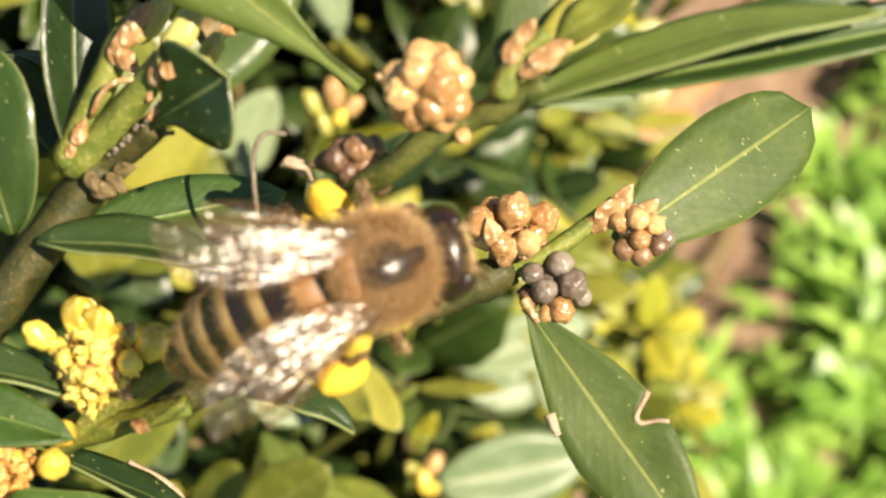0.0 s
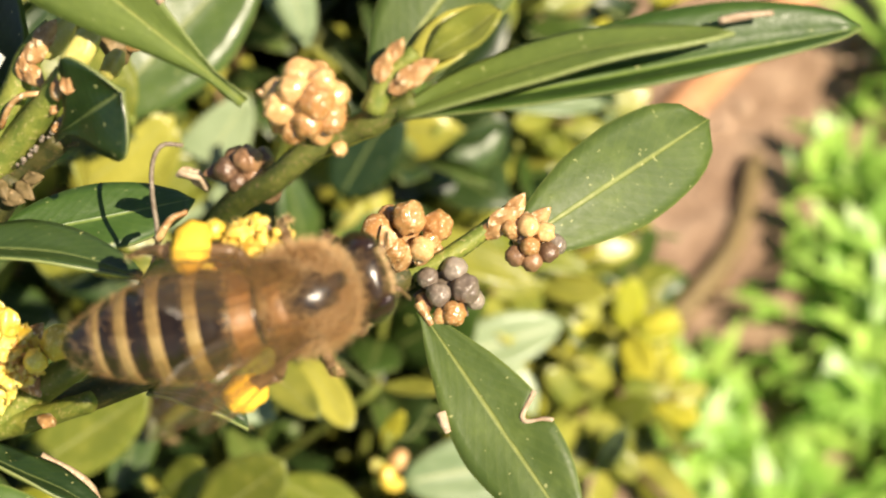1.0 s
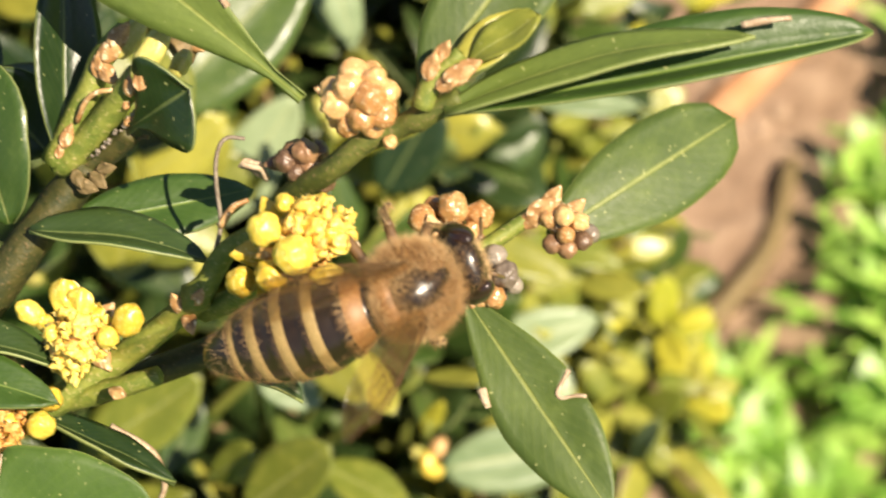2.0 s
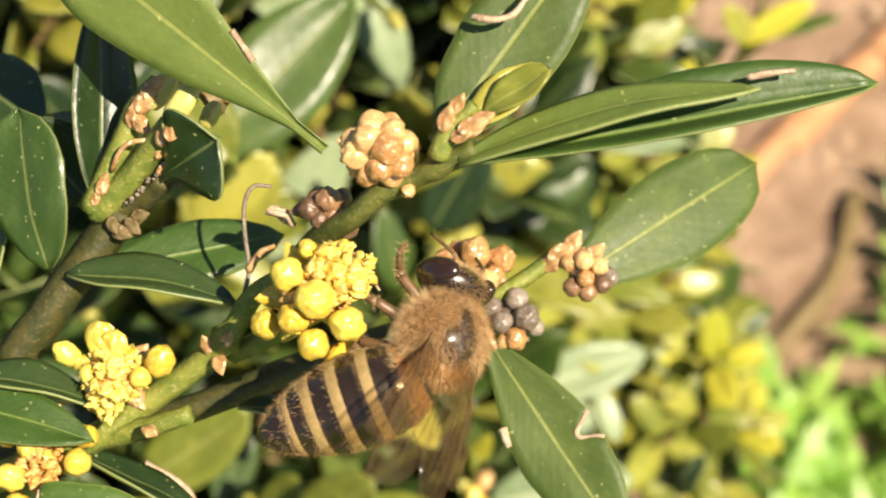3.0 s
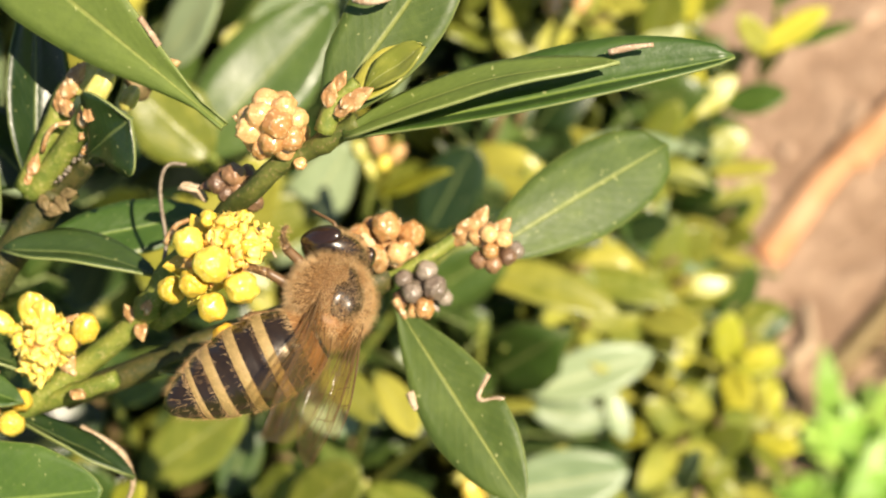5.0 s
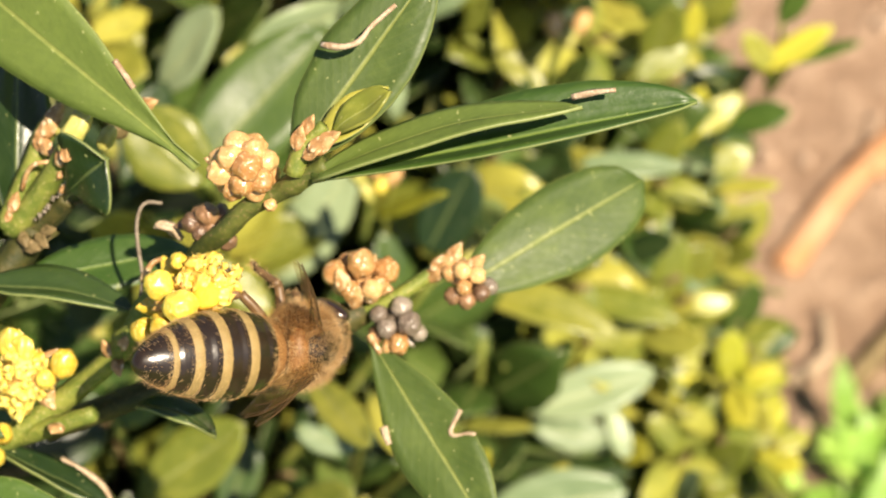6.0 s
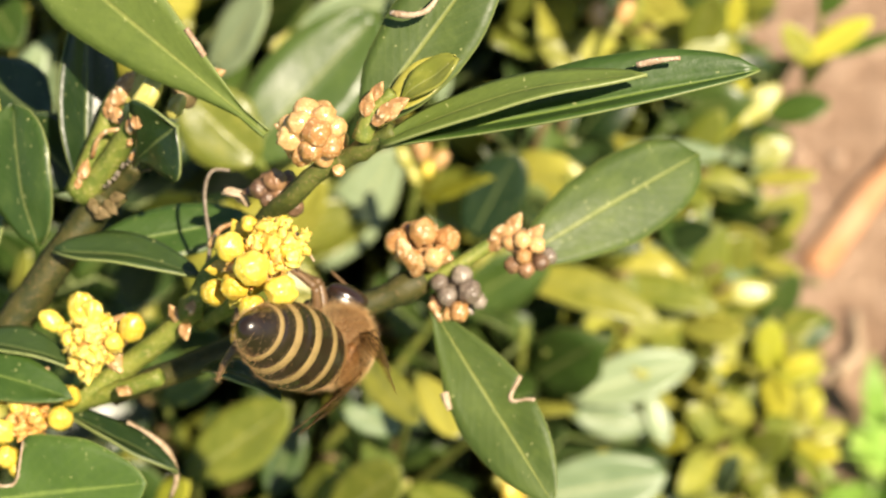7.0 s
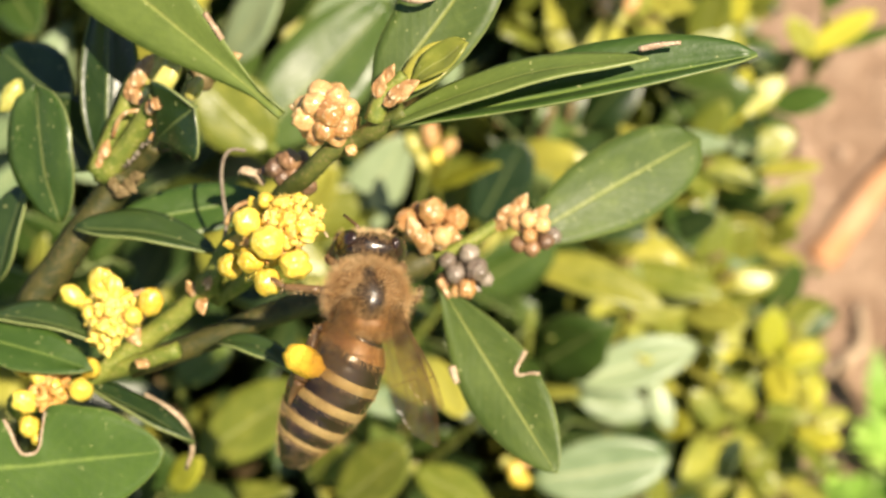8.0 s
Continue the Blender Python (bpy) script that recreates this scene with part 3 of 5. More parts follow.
def lower_sprig():
    th = thing("boxwood_sprig", (-25.60, -8.89, 1.50), "box sprig with open yellow flower clusters", "sprig", GROUP)
    stem(th, [(-25.60, -8.89, 1.50), (-20.67, -6.94, 2.40), (-17.42, -4.80, 2.80), (-14.62, -2.81, 3.80), (-13.08, -1.41, 5.00), (-11.89, 0.22, 6.00), (-10.06, 1.28, 7.00)], 0.72, 0.42, STEM_GREEN, n=26, knots=((0.62, 0.45),), label="yellow-green grooved stem")
    stem(th, [(-20.51, -6.97, 2.00), (-17.24, -6.01, 3.40), (-15.23, -5.44, 4.00)], 0.55, 0.42, STEM_GREEN, n=10, name="cut_stub", rough=0.2)
    for p, lean, r in (((-13.76, -2.91, 4.80), (0.3, -0.8, 0.5), 0.42), ((-14.23, -2.23, 4.80), (-0.4, 0.8, 0.4), 0.4), ((-13.30, -1.90, 5.40), (0.5, 0.8, 0.3), 0.34), ((-17.04, -6.12, 4.60), (0, -0.3, 1), 0.5)):
        scale_leaf(th, th, p, lean, r, SCALE_TAN, "papery tan bud scale")
    # the opened cluster near the stem's foot
    c = cup(th, (-18.81, -3.66, 3.40), 1.1, SCALE_TAN, "flower_head", "yellow flower cluster with loose anthers", 6)
    for p, r, tall, lean in (((-20.93, -2.56, 5.00), 0.58, 1.3, (-0.7, 0.6, 0.5)), ((-16.42, -2.86, 5.40), 0.70, 1.2, (0.4, 0.7, 0.6)), ((-17.29, -3.63, 5.60), 0.5, 1.1, (0.2, 0.4, 1)), ((-19.85, -3.51, 5.20), 0.42, 1.2, (-0.3, 0.4, 1))):
        bud(c, th, p, r, BUD_YELLOW, lean, tall)
    for p, lean, r in (((-19.30, -1.75, 5.20), (-0.15, 1, 0.2), 1.0), ((-18.55, -2.05, 5.60), (0.2, 1, 0.2), 0.85), ((-17.89, -2.48, 5.20), (0.4, 0.9, 0.3), 0.5), ((-20.25, -3.05, 5.00), (-0.5, 0.8, 0.3), 0.55)):
        scale_leaf(c, th, p, lean, r, BUD_YELLOW, "upright yellow petal", blunt=True)
    anthers(c, th, (-18.75, -3.71, 4.50), 1.5, 90, 3)
    anthers(c, th, (-18.82, -3.52, 4.50), 1.3, 40, 13, ANTHER_ORANGE)
    anthers(c, th, (-19.08, -4.76, 4.40), 0.8, 26, 23)
    c = cup(th, (-22.50, -6.18, 3.60), 0.8, SCALE_TAN, "flower_head", "yellow flower cluster between the leaves", 5)
    for p, r in (((-23.94, -6.34, 4.40), 0.7), ((-22.77, -7.03, 4.60), 0.68), ((-20.53, -7.67, 4.60), 0.68), ((-20.26, -6.51, 4.00), 0.6), ((-23.54, -8.34, 5.20), 0.66), ((-23.21, -9.70, 5.00), 0.6), ((-22.75, -10.41, 4.80), 0.45), ((-22.07, -7.71, 4.20), 0.6)):
        bud(c, th, p, r, BUD_YELLOW, (0, 0.3, 1), 1.2)
    anthers(c, th, (-22.51, -7.73, 3.90), 1.4, 50, 33, ANTHER_ORANGE)
    leaf(th, (-27.32, -4.05, 3.60), (-19.46, -5.04, 4.60), (0.0, 0.85, 0.5), 2.2, SHADED, k=0.9, fold=0.5, bend=0.1)
    leaf(th, (-27.62, -4.68, 4.40), (-19.49, -6.55, 5.60), (-0.2, 0.55, 0.82), 2.8, GREEN, k=0.9, fold=0.2, bend=0.04)
    big = leaf(th, (-28.35, -12.34, 6.00), (-15.21, -10.80, 6.40), (0.05, 0.0, 1), 6.2, GREEN, "broad green leaf with a bitten notch", k=1.1, fold=0.05, notch=((0.43, 0.82, 0.075),), nu=48)
    edge_scar(big, 0.33, 0.53, False, 0.10)
    leaf(th, (-20.97, -7.43, 2.80), (-14.76, -10.48, 2.20), (0.1, 0.93, 0.35), 2.3, SHADED, k=0.9, fold=0.4)
    leaf(th, (-12.85, -4.97, 4.50), (-8.56, -6.52, 4.80), (-0.2, 0.9, 0.4), 2.0, SHADED, k=0.9, fold=0.5, bend=0.10)
    stem(th, [(-18.12, -8.09, 1.00), (-16.27, -9.38, 0.00), (-15.87, -11.04, -1.00), (-16.49, -12.42, -2.00)], 0.2, 0.12, DRY, n=10, name="dry_tendril", seg=6)


def anthers(parent, th, centre, spread, count, seed, mat=ANTHER, dome=(0, 0.25, 1)):
    """A heap of small pollen-covered anthers, crowded and turned every way."""
    rnd = random.Random(seed)
    up = Vector(dome).normalized()
    bm = bmesh.new()
    for _ in range(count * 2):
        d = Vector((rnd.gauss(0, 1), rnd.gauss(0, 1), rnd.gauss(0, 1))).normalized()
        if d.dot(up) < -0.2:
            d = d - up * (2 * d.dot(up))
        p = rel(th, centre) + d * spread * rnd.uniform(0.35, 1.05)
        turn = Vector((rnd.gauss(0, 1), rnd.gauss(0, 1), rnd.gauss(0, 1))).to_track_quat("Z", "Y").to_matrix()
        ball(bm, p, rnd.uniform(0.10, 0.34), (1, 0.6, rnd.uniform(0.9, 1.7)), 8, 6, turn, 2, 1.4)
    tagged(part("anther", bm, mat, parent, "heap of pollen-covered anthers"), kind="stuff")


def middle_sprig():
    th = thing("boxwood_sprig", (-19.15, -6.53, 0.50), "box sprig with tan and grey bud clusters and leaves", "sprig", GROUP)
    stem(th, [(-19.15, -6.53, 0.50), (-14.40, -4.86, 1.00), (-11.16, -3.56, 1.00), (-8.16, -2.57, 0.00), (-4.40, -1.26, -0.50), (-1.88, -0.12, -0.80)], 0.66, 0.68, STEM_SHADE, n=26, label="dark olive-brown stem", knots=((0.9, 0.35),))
    stem(th, [(-2.52, -0.44, -0.80), (-0.56, 0.35, -0.50), (1.30, 1.57, -0.80), (2.68, 2.61, -1.20)], 0.42, 0.36, STEM_GREEN, n=12, name="shoot")
    c = cup(th, (-2.02, 1.23, -0.60), 0.95, SCALE_TAN, "bud_head", "cluster of plump tan flower buds", 6)
    for p, r in (((-1.86, 2.33, 0.80), 0.80), ((-3.32, 1.82, 0.40), 0.70), ((-0.58, 1.98, 0.20), 0.70), ((-2.73, 2.42, -0.30), 0.6), ((-2.41, 0.87, 0.70), 0.56), ((-1.28, 0.94, 0.70), 0.6), ((-0.9, 1.3, 0.3), 0.5), ((-3.0, 1.1, 0.3), 0.5)):
        bud(c, th, p, r, BUD_TAN, (0, 0.4, 1))
    for p, lean, r in (((-2.71, 1.23, 1.10), (-0.3, 0.8, 0.3), 0.5), ((-2.20, 0.42, 0.70), (0.3, 0.7, 0.4), 0.5), ((-1.28, 0.60, 0.60), (0.5, 0.7, 0.3), 0.42)):
        scale_leaf(th, th, p, lean, r, SCALE_TAN, "papery tan bud scale")
    c = cup(th, (3.42, 1.68, -0.80), 0.85, SCALE_TAN, "bud_head", "cluster of tan and dark brown buds", 3)
    for p, r, m in (((3.45, 1.92, 0.30), 0.52, BUD_TAN), ((4.18, 1.67, 0.00), 0.52, BUD_TAN), ((2.76, 1.83, -0.20), 0.5, BUD_TAN), ((3.53, 1.03, 0.30), 0.46, BUD_TAN), ((2.89, 0.61, -0.20), 0.46, BUD_BROWN), ((3.61, 0.37, -0.20), 0.5, BUD_BROWN), ((4.36, 0.77, -0.40), 0.5, BUD_BROWN), ((4.76, 1.10, -0.90), 0.5, BUD_SHADE_GREY)):
        bud(c, th, p, r, m, (0.5, -0.2, 1))
    for p, lean, r in (((2.33, 2.20, -0.20), (0.8, 0.5, 0.2), 0.62), ((2.87, 2.69, -0.50), (0.5, 0.8, 0.1), 0.5), ((1.89, 1.75, -0.40), (0.8, 0.4, 0.2), 0.5)):
        scale_leaf(th, th, p, lean, r, SCALE_TAN, "papery tan bud scale")
    c = cup(th, (-0.24, -0.99, -0.60), 0.8, BUD_SHADE_GREY, "bud_head", "cluster of buds coloured grey-brown for shade", 5)
    for p, r, m in (((0.16, 0.03, 0.00), 0.58, BUD_SHADE_GREY), ((0.63, -0.84, 0.30), 0.68, BUD_SHADE_GREY), ((-0.58, -1.08, 0.40), 0.6, BUD_SHADE_GREY), ((-1.03, -0.37, 0.00), 0.5, BUD_SHADE_GREY), ((0.11, -1.94, 0.60), 0.55, BUD_TAN), ((-0.42, -2.08, 0.30), 0.45, BUD_TAN), ((1.09, -1.35, -0.20), 0.45, BUD_SHADE_GREY), ((-1.17, -1.43, -0.20), 0.5, BUD_BROWN)):
        bud(c, th, p, r, m, (0.2, -0.3, 1))
    leaf(th, (2.91, 0.99, -3.00), (12.86, 7.27, -7.80), (-0.16, -0.04, 1), 5.15, TOP, "smooth green leaf with a pale midrib", k=1.28, power=0.46, fold=0.05, bend=0.03)
    low = leaf(th, (-1.37, -1.76, 0.40), (5.40, -11.70, 3.40), (0.02, -0.1, 1), 4.3, TOP, "long green leaf with bitten brown edges", k=1.22, fold=0.12, notch=((0.535, 0.5, 0.04),), nu=40, power=0.72)
    edge_scar(low, 0.46, 0.60, False, 0.13)
    stem(th, [(-1.45, -1.45, 0.30), (-1.15, -1.95, 0.40), (-0.85, -2.45, 0.50)], 0.26, 0.14, SCALE_TAN, n=10, name="leaf_stalk", label="pale brown leaf stalk", seg=7)
    edge_scar(low, 0.35, 0.43, True, 0.24)


def edge_scar(blade, s0, s1, right, r):
    """A dry rim along a stretch of a leaf's edge."""
    vs = [v.co / MM for v in blade.data.vertices]
    n = len(vs) // 2
    ys = [v.y for v in vs[:n]]
    top = max(ys)
    edge = sorted((v for v in vs[:n] if s0 * top <= v.y <= s1 * top), key=lambda v: v.y)
    rows = {}
    for v in edge:
        k = round(v.y, 3)
        if k not in rows or (v.x > rows[k].x) == right:
            rows[k] = v
    pts = [rows[k] + Vector((0, 0, -0.05)) for k in sorted(rows)]
    bm = bmesh.new()
    tube(bm, pts, r, r * 0.7, 14, 6, 0.6)
    part("bitten_edge", bm, DRY, blade, "dry brown bitten edge")


def scar(th, pts, r):
    bm = bmesh.new()
    tube(bm, [rel(th, p) for p in pts], r, r * 0.6, 10, 6, 0.5)
    part("bitten_edge", bm, DRY, th, "dry brown bitten edge")


def upper_sprig():
    th = thing("boxwood_sprig", (-10.47, 1.34, 4.00), "box sprig with a round tan flower-bud cluster", "sprig", GROUP)
    stem(th, [(-10.47, 1.34, 4.00), (-8.81, 2.82, 7.00), (-7.16, 3.60, 9.00), (-5.67, 4.71, 10.00), (-4.01, 5.43, 10.60), (-2.36, 6.11, 11.60), (-1.44, 6.57, 12.00)], 0.55, 0.42, STEM_HALF_SHADE, n=24, label="green stem turning brown", knots=((0.75, 0.3),))
    c = cup(th, (-5.59, 6.43, 11.00), 1.1, SCALE_TAN, "bud_head", "round cluster of glossy tan flower buds", 1)
    rnd = random.Random(8)
    ctr = Vector((-5.59, 6.48, 11.00))
    n = 14
    for i in range(n):
        zz = 1 - 1.6 * (i + 0.5) / n
        w = i * 2.39996
        q = math.sqrt(max(0.0, 1 - zz * zz))
        d = Vector((q * math.cos(w), q * math.sin(w) * 1.0, zz))
        bud(c, th, tuple(ctr + d * rnd.uniform(1.0, 1.15)), rnd.uniform(0.56, 0.74), BUD_TAN, d, 1.05)
    bud(c, th, (-4.39, 4.78, 10.80), 0.3, BUD_TAN, (0, -0.5, 1))
    c = cup(th, (-8.61, 4.33, 7.00), 0.85, BUD_BROWN, "bud_head", "shaded cluster of dark brown buds", 2)
    for p, r in (((-9.09, 4.15, 7.60), 0.55), ((-8.23, 4.52, 7.80), 0.62), ((-7.67, 4.64, 7.40), 0.5), ((-8.61, 3.62, 7.60), 0.5), ((-8.01, 3.86, 7.60), 0.5), ((-8.21, 3.56, 7.00), 0.6), ((-7.45, 3.26, 7.00), 0.5)):
        bud(c, th, p, r, BUD_BROWN, (0, 0.2, 1))
    leaf(th, (-9.99, 3.49, 6.00), (-11.12, 4.16, 7.00), (0.1, 0.8, 0.5), 1.0, (DRY, DRY), "small dry curled leaf", "dry_leaf", k=0.9, fold=0.6)
    # the two long leaves, seen almost from the edge
    leaf(th, (-2.36, 5.82, 11.50), (15.57, 9.29, 11.60), (-0.05, 0.55, 0.83), 3.6, GREEN, "long narrow leaf folded along its midrib", k=1.25, fold=0.75, nu=24, power=0.62)
    leaf(th, (-2.12, 5.92, 12.20), (10.45, 8.90, 13.20), (0.0, 0.80, 0.6), 2.5, TOP, "long leaf turned on edge", k=1.0, fold=0.3, nu=18, bend=0.05)
    scar(th, [(9.98, 9.38, 12.60), (10.85, 9.53, 12.80), (11.96, 9.66, 12.80)], 0.18)
    leaf(th, (-3.06, 6.90, 11.50), (3.46, 15.63, 11.50), (-0.2, -0.15, 0.95), 4.6, TOP, "green leaf with a torn white edge", k=1.0, fold=0.06)
    scar(th, [(-1.58, 12.05, 12.60), (-0.60, 11.89, 12.80), (0.25, 12.14, 12.80), (0.75, 12.84, 12.60), (1.86, 13.85, 12.40)], 0.17)
    leaf(th, (-1.10, 7.99, 12.40), (1.81, 9.71, 13.40), (0.0, 0.4, 0.9), 1.6, (LEAF_LIGHT, LEAF_OLIVE), "young yellow-green leaf", k=1.2, fold=0.5, power=0.5)
    leaf(th, (-1.89, 7.45, 12.20), (1.49, 10.09, 12.00), (0.1, 0.3, 0.9), 1.8, OLIVE, k=1.0, fold=0.3)
    stem(th, [(-3.03, 6.13, 11.80), (-2.57, 7.23, 12.20), (-1.43, 8.30, 12.60)], 0.5, 0.3, STEM_GREEN, n=10, name="shoot")
    for p, lean, r in (((-2.66, 7.62, 12.70), (0.3, 0.9, 0.2), 0.42), ((-1.60, 7.32, 13.00), (0.9, 0.4, 0.2), 0.5), ((-2.21, 8.25, 12.70), (0.5, 0.8, 0.2), 0.36), ((-1.20, 7.63, 13.00), (0.9, 0.4, 0.2), 0.4), ((-2.10, 6.98, 12.80), (0.8, 0.2, 0.3), 0.36)):
        scale_leaf(th, th, p, lean, r, SCALE_TAN, "papery tan bud scale")
    up = leaf(th, (-8.12, 6.64, 10.40), (-23.19, 18.90, 8.20), (-0.05, -0.25, 0.97), 5.0, TOP, "broad green leaf with a pale midrib", k=1.40, fold=0.14, nu=24, power=1.0)
    edge_scar(up, 0.22, 0.36, True, 0.16)


def flower_sprig():
    th = thing("boxwood_sprig", (-11.67, -2.34, 4.00), "box shoot ending in a yellow flower cluster", "sprig", GROUP)
    stem(th, [(-13.40, -2.55, 3.20), (-11.70, -1.90, 5.00), (-10.12, -1.04, 7.00), (-8.87, -0.08, 9.00)], 0.5, 0.5, STEM_GREEN, n=8)
    c = cup(th, (-8.81, 0.33, 9.50), 1.35, BUD_YELLOW, "flower_head", "bright yellow flower cluster, dusted with pollen", 5)
    for p, r in (((-9.64, 1.17, 11.00), 0.78), ((-8.82, 2.29, 10.40), 0.45), ((-8.29, 0.08, 12.00), 0.84), ((-6.92, -1.00, 11.80), 0.80), ((-8.46, -1.86, 11.20), 0.74), ((-10.73, -1.05, 10.00), 0.70), ((-9.32, -0.74, 11.30), 0.72), ((-6.83, 0.99, 10.80), 0.5), ((-7.38, 2.33, 9.80), 0.42)):
        bud(c, th, p, r, BUD_YELLOW, (0, 0.1, 1), 1.1)
    for p, lean, r in (((-7.51, 1.37, 11.60), (0.6, 0.7, 0.4), 0.8), ((-6.60, 1.39, 11.20), (1, 0.2, 0.3), 0.8), ((-7.82, 2.11, 11.00), (0.2, 1, 0.3), 0.6), ((-6.45, 0.54, 11.20), (1, -0.2, 0.4), 0.7), ((-8.29, 1.38, 11.40), (-0.2, 0.9, 0.4), 0.6)):
        scale_leaf(c, th, p, lean, r * 0.8, ANTHER, "crumpled yellow petal", blunt=True)
    anthers(c, th, (-7.41, 1.16, 10.20), 1.35, 60, 6)
    anthers(c, th, (-8.28, 0.44, 10.20), 1.5, 40, 16, ANTHER_ORANGE)
    stem(th, [(-6.97, 2.10, 9.00), (-6.28, 1.21, 9.40), (-5.70, 0.46, 10.00)], 0.12, 0.05, DRY, n=8, name="dry_thread", seg=5)
    return th


def tendril():
    th = thing("dry_tendril", (-12.95, -1.43, 4.00), "dry grey thread curling up between the leaves", "tendril")
    stem(th, [(-12.95, -1.43, 4.00), (-12.61, -0.05, 5.00), (-12.21, 1.43, 5.60), (-12.36, 3.17, 6.00), (-12.32, 4.50, 6.20), (-11.92, 5.25, 6.20), (-11.09, 5.26, 6.00)], 0.11, 0.09, THREAD, n=22, name="thread", seg=6)
    stem(th, [(-12.23, 1.35, 5.60), (-11.63, 2.18, 6.00), (-10.92, 2.52, 6.00)], 0.2, 0.1, SCALE_TAN, n=8, name="thread", seg=6)


left_sprig()
lower_sprig()
middle_sprig()
upper_sprig()
flower_shoot = flower_sprig()
tendril()


# ---- the hedge behind ----
PLACED = []


def placed_sprig(label, foot, leaves, twig=True):
    """A sprig of the hedge behind: foot of its stem, and its leaves (base, tip, normal, width, materials, shape)."""
    th = thing("boxwood_sprig", foot, label, "sprig", GROUP)
    for base, tip, normal, width, mats, shape in leaves:
        PLACED.append((Vector(base) + Vector(tip)) / 2)
        leaf(th, base, tip, normal, width, mats, nu=12, nv=6, **shape)
        if twig:
            stem(th, [foot, tuple((Vector(foot) + Vector(base)) / 2 + Vector((0.5, 0.3, 1))), base], 0.6, 0.35, STEM_GREEN, n=6, seg=6)
    return th


placed_sprig("young box shoot with a yellow tip leaf", (-37.16, -21.34, -60.00), [
    ((-29.24, -17.32, -40.00), (-25.63, -14.67, -36.00), (0.2, 0.2, 0.95), 2.6, YELLOW, {}),
    ((-31.29, -18.58, -44.00), (-23.71, -19.11, -40.00), (0.0, 0.3, 0.9), 4.0, TOP, {})])
placed_sprig("box sprig with broad glossy dark leaves", (-27.78, 9.15, -70.00), [
    ((-24.33, 10.34, -44.60), (-12.91, 22.87, -46.30), (0.24, 0.12, 0.96), 8.2, GLOSS, {"fold": 0.22, "wave": 0.35}),
    ((-32.25, 20.51, -64.00), (-25.86, 27.19, -60.00), (-0.2, 0.3, 0.9), 6.0, PALE_SHEEN, {}),
    ((-20.35, 9.64, -36.00), (-25.75, 14.72, -34.00), (0.1, -0.1, 1), 6.2, OLIVE, {}),
    ((-25.51, 2.99, -82.00), (-17.14, 15.24, -80.00), (0.30, 0.05, 0.95), 6.2, PALE_SHEEN, {})])
placed_sprig("young box shoot with yellow-green tips", (-18.47, 7.90, -95.00), [
    ((-14.09, 9.14, -70.00), (-13.02, 12.75, -60.00), (-0.4, 0.2, 0.9), 1.9, YELLOW, {}),
    ((-13.26, 9.14, -70.00), (-5.48, 10.59, -62.00), (0.1, 0.5, 0.8), 2.4, YELLOW, {}),
    ((-13.53, 9.14, -70.00), (-9.94, 13.72, -62.00), (0.2, 0.2, 0.9), 1.9, OLIVE, {})])
placed_sprig("box sprig with long arched olive leaves", (-6.07, -3.34, -125.00), [
    ((-6.38, 2.46, -84.00), (9.24, -2.48, -82.00), (0.05, 0.45, 0.88), 4.5, OLIVE, {"bend": 0.10, "fold": 0.2}),
    ((2.48, 2.16, -100.00), (15.00, -1.12, -98.00), (0.05, 0.5, 0.85), 4.1, LIGHT, {"bend": 0.08}),
    ((-5.40, -3.04, -92.00), (-1.63, -0.66, -90.00), (0.2, -0.3, 0.9), 3.6, SHADED, {})])
placed_sprig("box sprig with leaves coloured pale for sheen", (-4.69, -16.61, -125.00), [
    ((-1.08, -10.46, -96.00), (12.39, -6.21, -97.75), (0.32, 0.16, 0.93), 5.6, PALE_SHEEN, {"fold": 0.42}),
    ((-0.74, -12.33, -97.00), (7.52, -13.53, -98.07), (0.37, 0.03, 0.93), 4.0, PALE_SHEEN, {"fold": 0.15}),
    ((7.30, -10.07, -98.00), (9.32, -15.71, -98.26), (0.38, -0.02, 0.92), 2.7, PALE_SHEEN, {"fold": 0.2}),
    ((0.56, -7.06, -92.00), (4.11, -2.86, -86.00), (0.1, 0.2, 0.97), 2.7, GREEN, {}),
    ((-2.93, -5.33, -88.00), (0.25, -3.58, -88.41), (0.34, 0.1, 0.93), 2.3, PALE_SHEEN, {})])
placed_sprig("box sprig with a broad leaf coloured pale for sheen", (-5.38, -28.54, -110.00), [
    ((-3.45, -19.42, -76.00), (9.83, -17.08, -77.73), (0.35, 0.08, 0.93), 6.5, PALE_SHEEN, {"fold": 0.35, "power": 0.55}),
    ((14.55, -19.43, -84.00), (16.54, -15.08, -78.00), (-0.35, 0.1, 0.92), 2.2, PALE_SHEEN, {"fold": 0.3}),
    ((-5.26, -16.38, -80.00), (-3.44, -13.20, -76.00), (0.2, 0.3, 0.9), 1.7, YELLOW, {})])
